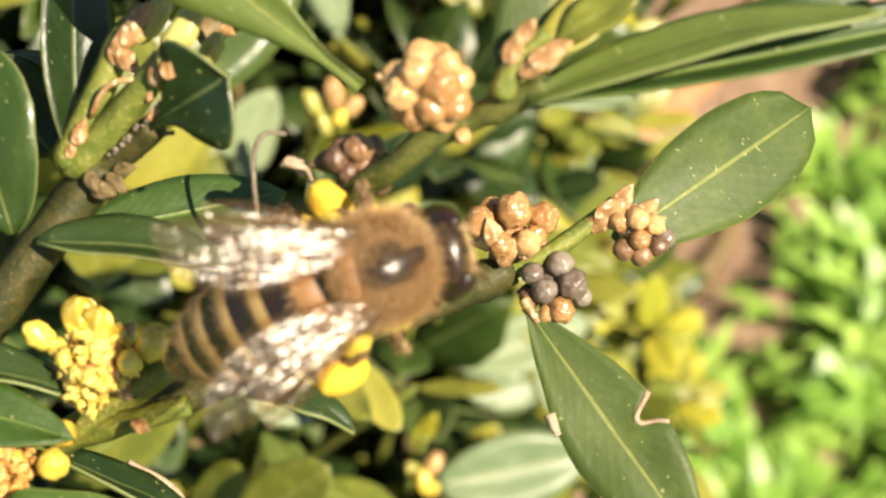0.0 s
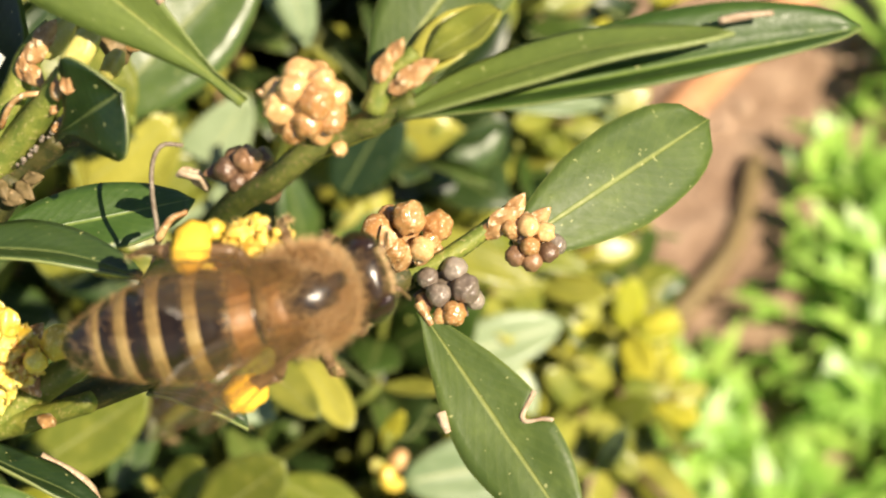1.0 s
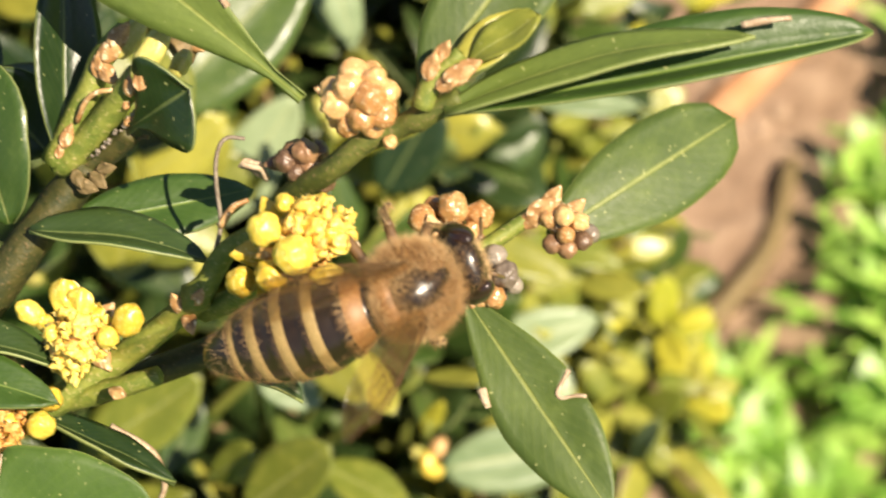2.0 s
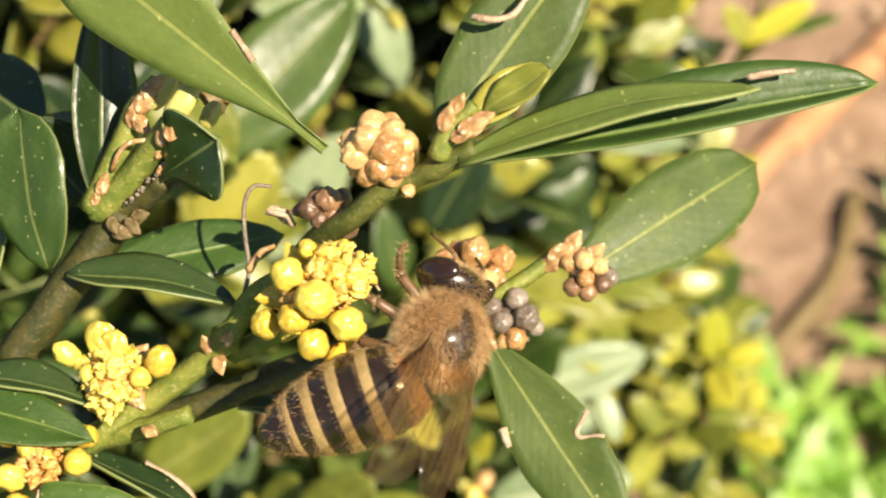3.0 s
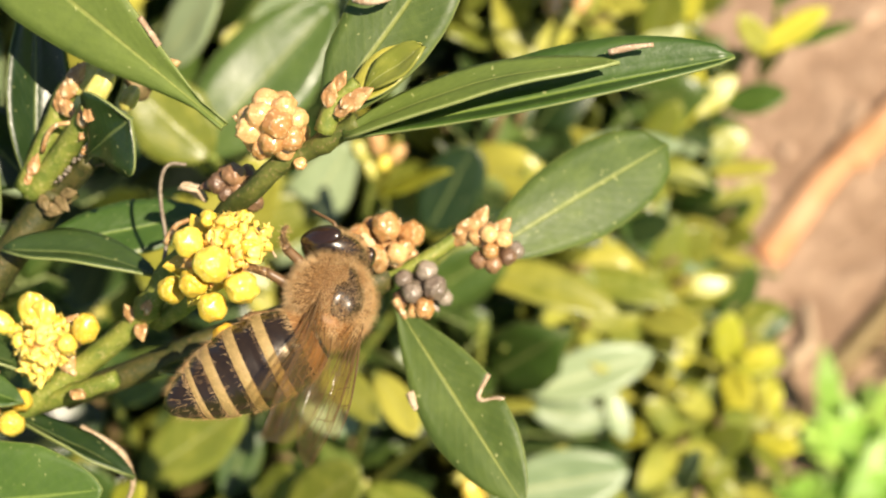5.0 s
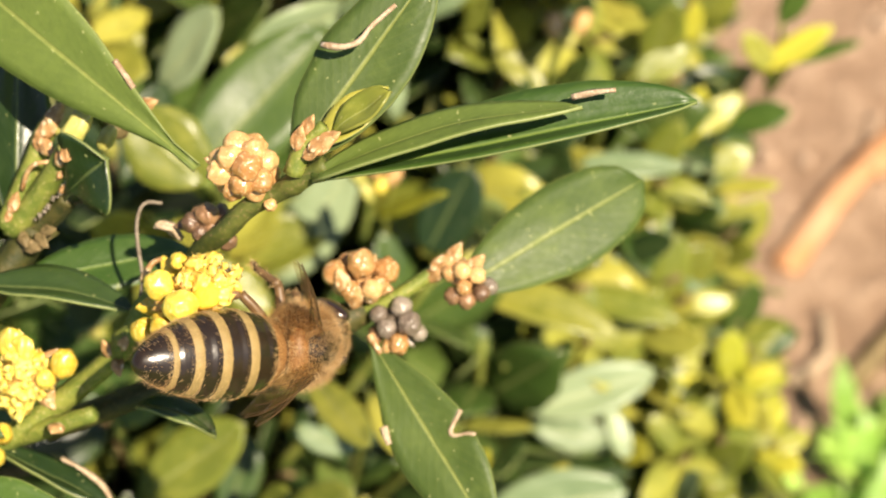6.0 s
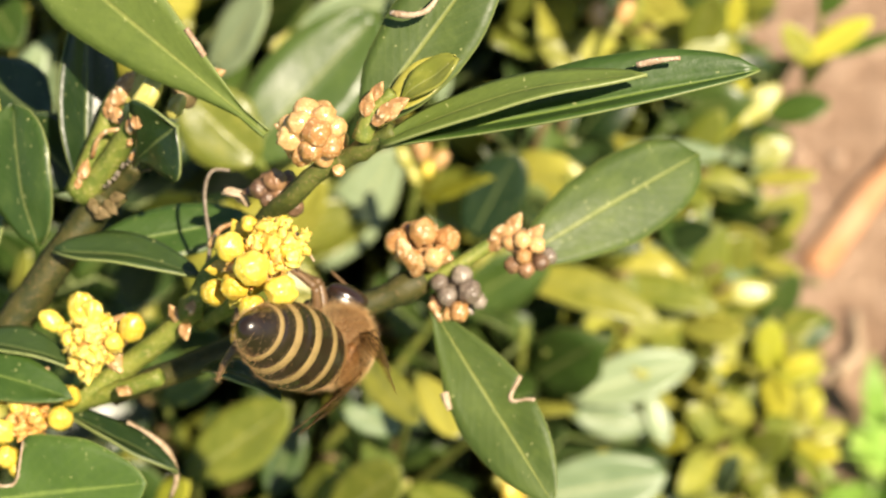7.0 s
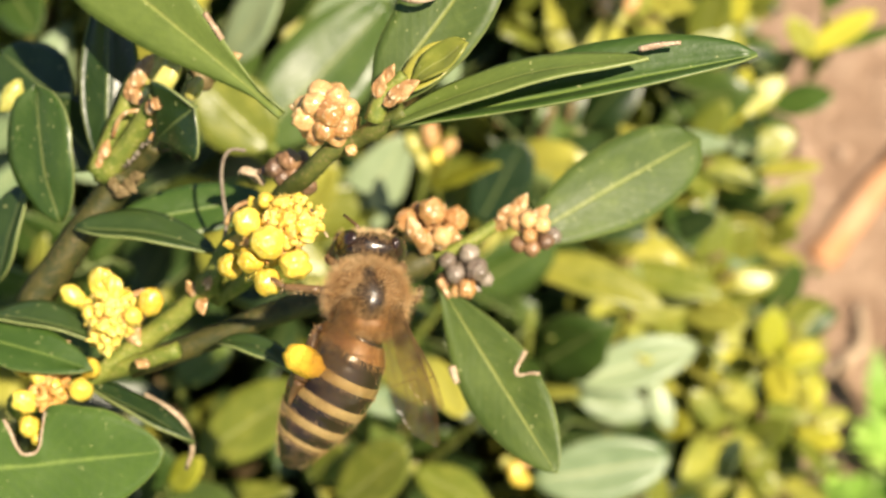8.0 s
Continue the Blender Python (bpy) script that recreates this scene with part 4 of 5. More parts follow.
placed_sprig("box sprig with blunt olive leaves", (-22.66, -23.81, -100.00), [
    ((-14.30, -5.45, -46.00), (-8.48, -10.24, -40.00), (0.15, 0.1, 0.98), 3.0, OLIVE, {"power": 0.55}),
    ((-18.26, -10.04, -58.00), (-13.07, -12.00, -58.67), (0.34, 0.05, 0.93), 2.7, PALE_SHEEN, {"power": 0.55}),
    ((-10.54, -6.92, -52.00), (-6.70, -11.75, -48.00), (0.1, 0.2, 0.97), 2.8, OLIVE, {"power": 0.5}),
    ((-5.19, -10.45, -70.00), (1.70, -10.33, -66.00), (0.0, 0.6, 0.8), 1.9, OLIVE, {}),
    ((-22.14, -18.01, -60.00), (-18.21, -15.45, -56.00), (0.1, 0.3, 0.95), 3.5, LIGHT, {"power": 0.5}),
    ((-17.25, -13.02, -64.00), (-13.90, -17.15, -60.00), (0.3, -0.1, 0.95), 3.0, TOP, {})])
placed_sprig("box sprig with broad sunlit green leaves", (-42.71, -26.04, -100.00), [
    ((-33.52, -16.72, -62.00), (-22.71, -9.78, -58.00), (0.15, 0.2, 0.965), 6.1, LIGHT, {"power": 0.55, "fold": 0.1}),
    ((-33.86, -9.17, -56.00), (-28.46, -5.64, -54.00), (0.2, 0.3, 0.93), 4.3, TOP, {"power": 0.5}),
    ((-27.52, -19.15, -70.00), (-25.06, -11.69, -70.32), (0.3, 0.1, 0.94), 4.2, GLOSS, {}),
    ((-37.55, -19.52, -72.00), (-33.07, -13.62, -70.00), (0.1, 0.4, 0.9), 2.7, SHADED, {})])
placed_sprig("box shoot with a blunt leaf in bee shade", (-24.07, -29.02, -100.00), [
    ((-18.80, -20.04, -56.00), (-11.67, -14.49, -50.00), (0.05, 0.1, 0.99), 5.4, OLIVE, {"power": 0.5}),
    ((-13.33, -17.49, -64.00), (-5.96, -20.98, -62.00), (0.25, 0.2, 0.94), 4.1, LIGHT, {}),
    ((-32.71, -18.24, -50.00), (-28.11, -15.71, -44.00), (0.2, 0.2, 0.95), 1.6, YELLOW, {}),
    ((-33.95, -19.97, -60.00), (-23.38, -19.25, -58.00), (0.1, 0.6, 0.8), 2.5, OLIVE, {})])
placed_sprig("box sprig with a yellow leaf at its tip", (27.26, 30.38, -150.00), [
    ((24.86, 29.62, -124.00), (33.68, 34.41, -122.00), (0.0, 0.3, 0.95), 3.5, YELLOW, {"fold": 0.3}),
    ((26.41, 29.59, -124.00), (22.94, 33.82, -121.00), (-0.3, 0.2, 0.93), 3.1, LIGHT, {}),
    ((28.71, 30.81, -126.00), (36.98, 32.81, -124.00), (0.1, 0.6, 0.8), 2.4, GREEN, {}),
    ((27.36, 34.57, -120.00), (30.08, 39.15, -116.00), (0.3, 0.1, 0.95), 3.2, GREEN, {})])
placed_sprig("box shoot with upright yellow-green leaves", (15.31, 16.59, -140.00), [
    ((14.41, 18.37, -112.00), (17.84, 25.38, -106.00), (0.2, 0.1, 0.97), 3.7, YELLOW, {}),
    ((16.49, 20.64, -112.00), (22.15, 25.23, -112.74), (0.34, 0.05, 0.94), 3.3, LIGHT, {}),
    ((20.88, 22.56, -118.00), (28.13, 23.55, -116.00), (0.1, 0.4, 0.9), 4.2, GREEN, {}),
    ((18.81, 16.70, -116.00), (23.57, 19.23, -116.62), (0.34, 0.1, 0.93), 3.8, LIGHT, {}),
    ((18.84, 14.85, -118.00), (26.63, 14.94, -116.00), (0.1, 0.5, 0.85), 2.7, OLIVE, {}),
    ((5.08, 14.94, -84.00), (15.66, 14.59, -86.00), (0.05, 0.5, 0.85), 3.2, PALE_SHEEN, {"fold": 0.25})])
placed_sprig("box shoot with brown-tipped buds", (-0.72, 24.18, -120.00), [
    ((1.23, 22.98, -88.00), (-3.80, 27.87, -87.35), (0.34, 0.1, 0.93), 3.6, OLIVE, {}),
    ((2.58, 23.25, -88.00), (6.48, 25.38, -84.00), (0.2, 0.4, 0.9), 3.2, TOP, {}),
    ((10.36, 25.27, -96.00), (16.44, 28.31, -96.79), (0.34, 0.12, 0.93), 4.0, LIGHT, {}),
    ((12.15, 26.87, -98.00), (14.41, 31.82, -90.00), (0.3, 0.0, 0.95), 4.9, LIGHT, {}),
    ((16.24, 29.56, -100.00), (17.00, 33.15, -96.00), (0.2, 0.1, 0.97), 2.1, YELLOW, {}),
    ((-6.24, 28.08, -84.00), (-3.79, 31.89, -80.00), (0.2, 0.2, 0.95), 2.3, OLIVE, {})])
placed_sprig("box sprig with round leaves coloured dark for shade", (-10.86, 6.70, -130.00), [
    ((-8.65, 5.69, -72.00), (-3.88, 13.33, -68.00), (0.3, 0.3, 0.9), 5.9, SHADED, {"power": 0.5}),
    ((-7.77, 9.46, -96.00), (-9.60, 14.96, -92.00), (0.1, 0.2, 0.97), 4.3, SHADED, {}),
    ((9.16, 6.93, -104.00), (14.46, 7.75, -102.00), (0.0, 0.4, 0.9), 3.8, SHADED, {}),
    ((-4.45, 14.80, -98.00), (0.33, 15.19, -96.00), (0.1, 0.3, 0.95), 4.3, SHADED, {})])
def budding_shoot(label, points, buds):
    """A young shoot of the hedge with swelling buds at its tip: (place, radius, height, material, lean)."""
    th = thing("boxwood_sprig", points[0], label, "sprig", GROUP)
    PLACED.append(Vector(points[-1]))
    stem(th, points, 0.5, 0.36, STEM_GREEN, n=8, seg=6)
    for p, r, tall, mat, lean in buds:
        bud(th, th, p, r, mat, lean, tall, "end_bud")


budding_shoot("young box shoot with tan and yellow buds", [(-14.45, 6.84, -70.00), (-12.85, 9.73, -64.00), (-11.81, 11.56, -60.00)], [((-13.00, 12.08, -59.00), 0.75, 1.5, BUD_GREEN, (-0.5, 0.8, 0.3)), ((-11.30, 12.79, -58.00), 0.8, 1.5, BUD_TAN, (0, 0.9, 0.3)), ((-10.05, 11.86, -60.00), 0.7, 1.4, BUD_TAN, (0.7, 0.6, 0.3)), ((-12.15, 10.44, -59.00), 0.6, 1.5, BUD_GREEN, (-0.3, 0.8, 0.4)), ((-10.92, 10.95, -59.00), 0.6, 1.2, BUD_YELLOW, (0.3, 0.7, 0.6))])
budding_shoot("young box shoot with brown-tipped buds", [(1.12, 22.31, -92.00), (2.47, 26.03, -87.00), (3.07, 28.14, -85.00)], [((2.62, 28.91, -84.00), 1.0, 1.4, BUD_TAN, (-0.2, 0.9, 0.3)), ((5.20, 29.25, -85.00), 0.95, 1.5, BUD_TAN, (0.5, 0.8, 0.3)), ((3.99, 27.73, -84.00), 0.85, 1.3, BUD_GREEN, (0.1, 0.8, 0.5))])
budding_shoot("young box shoot with pale yellow buds", [(-6.15, -20.35, -80.00), (-4.97, -16.48, -74.00), (-4.61, -14.70, -72.00)], [((-4.69, -18.22, -70.00), 0.8, 1.4, BUD_YELLOW, (-0.2, 0.9, 0.3)), ((-3.83, -16.88, -71.00), 0.8, 1.3, BUD_TAN, (0.4, 0.8, 0.3)), ((-5.45, -17.46, -71.00), 0.7, 1.3, BUD_GREEN, (-0.5, 0.7, 0.4)), ((-4.08, -18.93, -71.00), 0.8, 1.2, BUD_YELLOW, (0.4, 0.3, 0.8))])


# ---- sprigs that repeat, shared out over the hedge's side ----
def sprig_kind(seed, mats, pairs, size, nu=9, nv=4):
    """A shoot with pairs of crosswise leaves, along +z of its own space."""
    rnd = random.Random(seed)
    th = new("boxwood_sprig")
    th.empty_display_size = 0.002
    tagged(th, {0: "box sprig with glossy green leaves", 1: "box sprig with dull olive leaves", 2: "young box sprig with yellow-green leaves", 3: "box sprig with leaves coloured dark for shade"}[seed % 4], "sprig", GROUP)
    pitch = min(4.2, size * 0.33)
    length = pairs * pitch + size * 0.45
    bm = bmesh.new()
    tube(bm, [(0, 0, -14), (rnd.uniform(-1, 1), 0, 0), (rnd.uniform(-1, 1), rnd.uniform(-1, 1), length * 0.5), (0, 0, length)], 0.055 * size, 0.03 * size, 10, 6, 0.1)
    part("stem", bm, STEM_BROWN if seed in (1, 3, 5) else STEM_GREEN, th)
    shapes = [leaf_mesh("leaf", size * rnd.uniform(0.8, 1.1), size * rnd.uniform(0.42, 0.52), mats, bend=rnd.uniform(-0.02, 0.06), fold=rnd.uniform(0.05, 0.3), k=rnd.uniform(0.9, 1.15), nu=nu, nv=nv, seed=seed * 10 + i) for i in range(4)]
    for i in range(pairs):
        for side in (0, 1):
            ob = part("leaf", rnd.choice(shapes), None, th)
            w = radians(90 * i + 180 * side + rnd.uniform(-18, 18))
            tilt = radians(rnd.uniform(-8, 48) + 20 * i / pairs)
            roll = radians(rnd.gauss(0, 24))
            q = (0.7 if i == pairs - 1 else 1.0) * rnd.uniform(0.85, 1.1)
            ob.matrix_local = Matrix.Translation((0, 0, (i * pitch + 3) * MM)) @ Matrix.Rotation(w, 4, "Z") @ Matrix.Rotation(tilt, 4, "X") @ Matrix.Rotation(roll, 4, "Y") @ Matrix.Translation((0, 0.4 * MM, 0)) @ Matrix.Diagonal((q, q, q, 1))
    ob = part("end_bud", BUDS[BUD_GREEN.name][0], None, th)
    ob.matrix_local = Matrix.Translation((0, 0, length * MM)) @ Matrix.Diagonal((0.7, 0.7, 1.8, 1))
    return th


def fill_hedge():
    rnd = random.Random(21)
    kinds = [sprig_kind(0, GLOSS, 4, 13), sprig_kind(1, OLIVE, 4, 12), sprig_kind(2, (LEAF_YELLOW, LEAF_OLIVE), 3, 9), sprig_kind(3, SHADED, 4, 14), sprig_kind(4, PALE_SHEEN, 3, 12), sprig_kind(5, LIGHT, 6, 8.8), sprig_kind(6, (LEAF_YELLOW, LEAF_OLIVE), 6, 8.0)]
    used = [False] * len(kinds)
    up = Vector((0, 0.5, 0.866))

    def surface(x, y):
        """How deep the hedge's side lies behind the front sprigs."""
        s = max(0.0, x + 6 - 0.10 * y)
        return -62 - 2.3 * s - 0.055 * s * s - 7 * noise.noise(Vector((x * 0.05, y * 0.05, 2)))

    out = (Vector((0.25, 0.2, 0.95)) + up * 0.25).normalized()
    edge = Vector((0.24, 0.10, 0.965)).normalized()  # towards the light, along the hedge's end

    def spot(layer, beyond=False):
        x, y = (rnd.uniform(-92, 17) if rnd.random() < 0.5 else rnd.uniform(-12, 22)), rnd.uniform(-70, 70)
        if beyond:
            x, y = rnd.uniform(-230, 10), rnd.uniform(-190, 190)
            while x > -80 and abs(y) < 62:
                x, y = rnd.uniform(-230, 10), rnd.uniform(-190, 190)
        x += 4 * noise.noise(Vector((y * 0.06, layer, 5)))
        z = surface(x, y) - layer * (45 if beyond else 26) - (rnd.uniform(4, 26) if x < 0 or layer else rnd.uniform(-4, 10))
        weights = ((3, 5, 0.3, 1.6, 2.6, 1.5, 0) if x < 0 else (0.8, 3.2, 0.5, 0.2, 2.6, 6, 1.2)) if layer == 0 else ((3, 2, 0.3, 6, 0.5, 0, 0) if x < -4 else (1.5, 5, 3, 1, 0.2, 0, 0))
        k = rnd.choices(range(len(kinds)), weights)[0]
        grow = ((out if x < 0 else edge) + Vector((rnd.gauss(0.0, 0.4), rnd.gauss(0.0, 0.4), rnd.gauss(0, 0.25)))).normalized()
        return k, z, Matrix.Translation(P(x, y, z)) @ (ROT @ grow.to_track_quat("Z", "Y").to_matrix()).to_4x4() @ Matrix.Rotation(rnd.uniform(0, 6.28), 4, "Z")

    def hides(m):
        """Whether a sprig there would stand before one of the placed leaves."""
        q = (FRAME.inverted() @ m.translation) / MM
        for c in PLACED:
            if q.z + 16 > c.z and math.hypot(q.x / (82 - q.z) - c.x / (82 - c.z), q.y / (82 - q.z) - c.y / (82 - c.z)) * (82 - c.z) < 12.5:
                return True
        return False

    def inside(m, margin=0.0):
        """Whether a sprig keeps within the hedge's trimmed edge."""
        q = (FRAME.inverted() @ m.translation) / MM
        return q.x < -0.3 - margin - 0.046 * q.z + 0.1 * q.y

    spots = []
    for _ in range(640):
        k, z, m = spot(0)
        if z > -250 and not hides(m) and inside(m):
            spots.append((z, k, m))

    def shoots(count, x0, y0, z0, dx, dy, dz, choice):
        for _ in range(count):
            x, y, z = x0 + rnd.uniform(-dx, dx), y0 + rnd.uniform(-dy, dy), z0 + rnd.uniform(-dz, dz)
            grow = (edge + Vector((rnd.gauss(0.0, 0.28), rnd.gauss(0.0, 0.28), 0))).normalized()
            m = Matrix.Translation(P(x, y, z)) @ (ROT @ grow.to_track_quat("Z", "Y").to_matrix()).to_4x4() @ Matrix.Rotation(rnd.uniform(0, 6.28), 4, "Z")
            if not hides(m):
                spots.append((z, rnd.choice(choice), m))

    shoots(34, 5, 26, -106, 9, 12, 14, (5, 5, 1))  # high on the hedge's edge
    shoots(20, 5, -15, -98, 8, 8, 10, (5, 4, 0, 5))  # and in its lit hollow
    shoots(32, 7.8, 4, -126, 6, 14, 14, (5, 5, 1, 4, 0))
    shoots(24, 14, -13, -136, 4.5, 6, 8, (6, 5, 5, 1))  # the yellowing shoots low on it
    shoots(22, -2, 27, -96, 8, 8, 10, (5, 4, 5, 1))
    # the nearest ones are sprigs of their own, the rest run together
    spots.sort(key=lambda q: -q[0])
    far = []
    for i, (z, k, m) in enumerate(spots):
        if not used[k]:
            used[k] = True
            kinds[k].matrix_world = m
        elif i < 275:
            copy_thing(kinds[k], m)
        else:
            far.append((kinds[k], m))
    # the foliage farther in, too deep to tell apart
    # the darkest kinds carry the hedge's inner shade in their leaf colour
    rough = [sprig_kind(0, GLOSS, 4, 14, 4, 2), sprig_kind(1, OLIVE, 4, 13, 4, 2), sprig_kind(2, OLIVE, 3, 12, 4, 2), sprig_kind(3, SHADED, 4, 15, 4, 2), sprig_kind(3, SHADED, 4, 15, 4, 2)]
    mats, verts, faces, slots, uvs = [], [], [], [], []

    def join(th, m):
        for child in th.children:
            if child.name.startswith("end_bud"):
                continue
            me, w = child.data, m @ child.matrix_basis
            first = len(verts)
            verts.extend(tuple(w @ v.co) for v in me.vertices)
            base = []
            for mat in me.materials:
                if mat not in mats:
                    mats.append(mat)
                base.append(mats.index(mat))
            layer = me.uv_layers[0].data if me.uv_layers else None
            for f in me.polygons:
                faces.append([first + v for v in f.vertices])
                slots.append(base[f.material_index])
                for li in f.loop_indices:
                    uvs.extend(layer[li].uv[:] if layer else (0.3, 0.3))

    for th, m in far:
        join(th, m)
    for n in range(2100):
        if n < 1250:
            k, z, m = spot(rnd.uniform(0.9, 5.0))
        else:
            k, z, m = spot(rnd.uniform(0.0, 4.0), True)
        if (m.translation).z < 0.012 or not inside(m, 2.0):
            continue
        join(rough[k], m)
    me = bpy.data.meshes.new("boxwood_foliage")
    me.from_pydata(verts, [], faces)
    for mat in mats:
        me.materials.append(mat)
    me.polygons.foreach_set("material_index", slots)
    me.polygons.foreach_set("use_smooth", [True] * len(faces))
    me.uv_layers.new(name="UVMap").data.foreach_set("uv", uvs)
    for th in rough:
        for ob in (*th.children, th):
            bpy.data.objects.remove(ob)
    tagged(new("boxwood_foliage", me), "shaded green foliage deep inside the box hedge", "foliage", kind="stuff")


fill_hedge()


def old_wood():
    """Bare branches inside the hedge, that carry the sprigs."""
    rnd = random.Random(9)
    th = new("boxwood_branches")
    tagged(th, "bare brown branches inside the box hedge", "branch", GROUP)
    for i in range(16):
        bm = bmesh.new()
        x, y = rnd.uniform(-80, 20), rnd.uniform(-60, 60)
        foot = Vector((x * MM * 0.6 - 0.02, 0.02 + y * MM * 0.6, 0))
        head = P(x, y, -125 - max(0, x) * 2)
        mid = (foot + head) / 2 + Vector((rnd.uniform(-0.02, 0.02), rnd.uniform(-0.02, 0.02), 0))
        tube(bm, [foot / MM, mid / MM, head / MM], 3.0, 1.0, 12, 7, 0.2)
        part("branch", bm, STEM_BROWN, th)


old_wood()


# ---- the bee ----
def bee_materials():
    out = {}
    m = Mat("bee_shell")
    n = m.noise(2500.0, 3)
    m.set(m.mix(n, rgb(0.006, 0.004, 0.003), rgb(0.028, 0.017, 0.009)), 0.27, 0.55)
    m.bump(n, 0.3, 0.00005)
    out["shell"] = m.m
    m = Mat("bee_band")
    n = m.noise(2200.0, 4)
    m.set(m.mix(n, rgb(0.155, 0.105, 0.038), rgb(0.33, 0.235, 0.09)), 0.6, 0.35)
    m.bump(n, 0.8, 0.0001)
    out["band"] = m.m
    m = Mat("bee_amber")
    n = m.noise(1500.0, 4)
    m.set(m.mix(n, rgb(0.12, 0.055, 0.018), rgb(0.30, 0.15, 0.05)), 0.5, 0.4)
    out["amber"] = m.m
    m = Mat("bee_down")
    n = m.noise(2600.0, 4)
    m.set(m.mix(n, rgb(0.075, 0.040, 0.015), rgb(0.21, 0.115, 0.042)), 0.7, 0.25)
    m.bump(n, 0.8, 0.0002)
    out["down"] = m.m
    m = Mat("bee_fur")
    pick = m.node("NewGeometry").outputs["Random Per Island"]
    tuft = m.step(m.noise(700.0, 3), 0.35, 0.68)
    col = m.mix(pick, rgb(0.42, 0.26, 0.095), rgb(0.86, 0.67, 0.38))
    col = m.mix(m.math("MULTIPLY", tuft, 0.6), col, rgb(0.36, 0.18, 0.055))
    m.set(col, 0.6, 0.3)
    m.translucent(rgb(0.70, 0.45, 0.20), 0.35)
    out["fur"] = m.m
    m = Mat("bee_eye")
    n = m.noise(6000.0, 2)
    m.set(m.mix(n, rgb(0.012, 0.007, 0.005), rgb(0.03, 0.015, 0.01)), 0.18, 0.6)
    out["eye"] = m.m
    m = Mat("bee_leg")
    n = m.noise(2600.0, 3)
    m.set(m.mix(n, rgb(0.05, 0.028, 0.012), rgb(0.20, 0.115, 0.05)), 0.45, 0.5)
    out["leg"] = m.m
    m = Mat("bee_wing")
    long = m.node("Mapping", Vector=m.coords(), Scale=(0.35, 1.9, 1.0))
    n1, n2 = m.noise(1100.0, 2, 0.5, long.outputs[0]), m.noise(2900.0, 2, 0.6)
    tilt = m.bump(m.math("ADD", n1, m.math("MULTIPLY", n2, 0.18)), 0.42, 0.0005)
    tint = m.mix(n2, rgb(1.0, 0.80, 0.88), rgb(0.82, 1.0, 0.96))
    shine = m.node("BsdfGlossy", Color=tint, Roughness=0.24, Normal=tilt.outputs[0])
    clear = m.node("BsdfTransparent", Color=rgb(0.95, 0.91, 0.84))
    skin = m.node("BsdfTranslucent", Color=rgb(0.44, 0.31, 0.16))
    film = m.node("BsdfDiffuse", Color=rgb(0.34, 0.24, 0.13))
    solid = m.node("MixShader", Fac=0.5)
    m.t.links.new(skin.outputs[0], solid.inputs[1])
    m.t.links.new(film.outputs[0], solid.inputs[2])
    body = m.node("MixShader", Fac=0.06)
    m.t.links.new(clear.outputs[0], body.inputs[1])
    m.t.links.new(solid.outputs[0], body.inputs[2])
    mx = m.node("MixShader", Fac=0.019)
    m.t.links.new(body.outputs[0], mx.inputs[1])
    m.t.links.new(shine.outputs[0], mx.inputs[2])
    m.t.links.new(mx.outputs[0], m.out.inputs[0])
    out["wing"] = m.m
    m = Mat("bee_vein")
    n = m.noise(2000.0, 2)
    m.set(m.mix(n, rgb(0.05, 0.03, 0.015), rgb(0.12, 0.07, 0.03)), 0.85, 0.1)
    out["vein"] = m.m
    m = Mat("pollen")
    n1, n2 = m.noise(1500.0, 4), m.noise(7000.0, 2)
    m.set(m.mix(n1, rgb(0.70, 0.38, 0.03), rgb(0.86, 0.58, 0.06)), 0.85, 0.2)
    m.bump(m.math("ADD", n1, n2), 0.8, 0.0001)
    out["pollen"] = m.m
    return out


BEE = bee_materials()


def fur(parent, spots, length, seed, flow=(-0.4, 0, 0.15), name="fur", thick=0.018):
    """Fine tapering hairs; spots: (place, outward) pairs in mm."""
    rnd = random.Random(seed)
    verts, faces = [], []
    for p, n in spots:
        d = (n.normalized() + Vector(flow) + Vector((rnd.gauss(0, 0.42), rnd.gauss(0, 0.42), rnd.gauss(0, 0.42)))).normalized()
        h = length * rnd.uniform(0.6, 1.2)
        s = d.orthogonal().normalized() * thick
        t = d.cross(s).normalized() * thick
        k = len(verts)
        verts += [(p + s) * MM, (p - s * 0.5 + t) * MM, (p - s * 0.5 - t) * MM, (p + d * h) * MM]
        faces += [(k, k + 1, k + 3), (k + 1, k + 2, k + 3), (k + 2, k, k + 3)]
    me = bpy.data.meshes.new(name)
    me.from_pydata([tuple(v) for v in verts], [], faces)
    me.materials.append(BEE["fur"])
    return tagged(part(name, me, None, parent), kind="stuff")


def on_ball(count, centre, radii, seed, keep=lambda d: True):
    rnd = random.Random(seed)
    out = []
    while len(out) < count:
        d = Vector((rnd.gauss(0, 1), rnd.gauss(0, 1), rnd.gauss(0, 1))).normalized()
        if keep(d):
            out.append((Vector(centre) + Vector((d.x * radii[0], d.y * radii[1], d.z * radii[2])) * 0.96, Vector((d.x / radii[0], d.y / radii[1], d.z / radii[2]))))
    return out


def abdomen_radius(s):
    """Half width along the abdomen, from waist (0) to tip (1)."""
    return (2.2 + 0.07 * ((s * 5.0 + 0.15) % 1.0 - 0.5)) * max(0.0, math.sin(math.pi * (0.06 + 0.90 * s) ** 0.82)) ** 0.62 * (1 - 0.12 * s)


ABD = 7.6


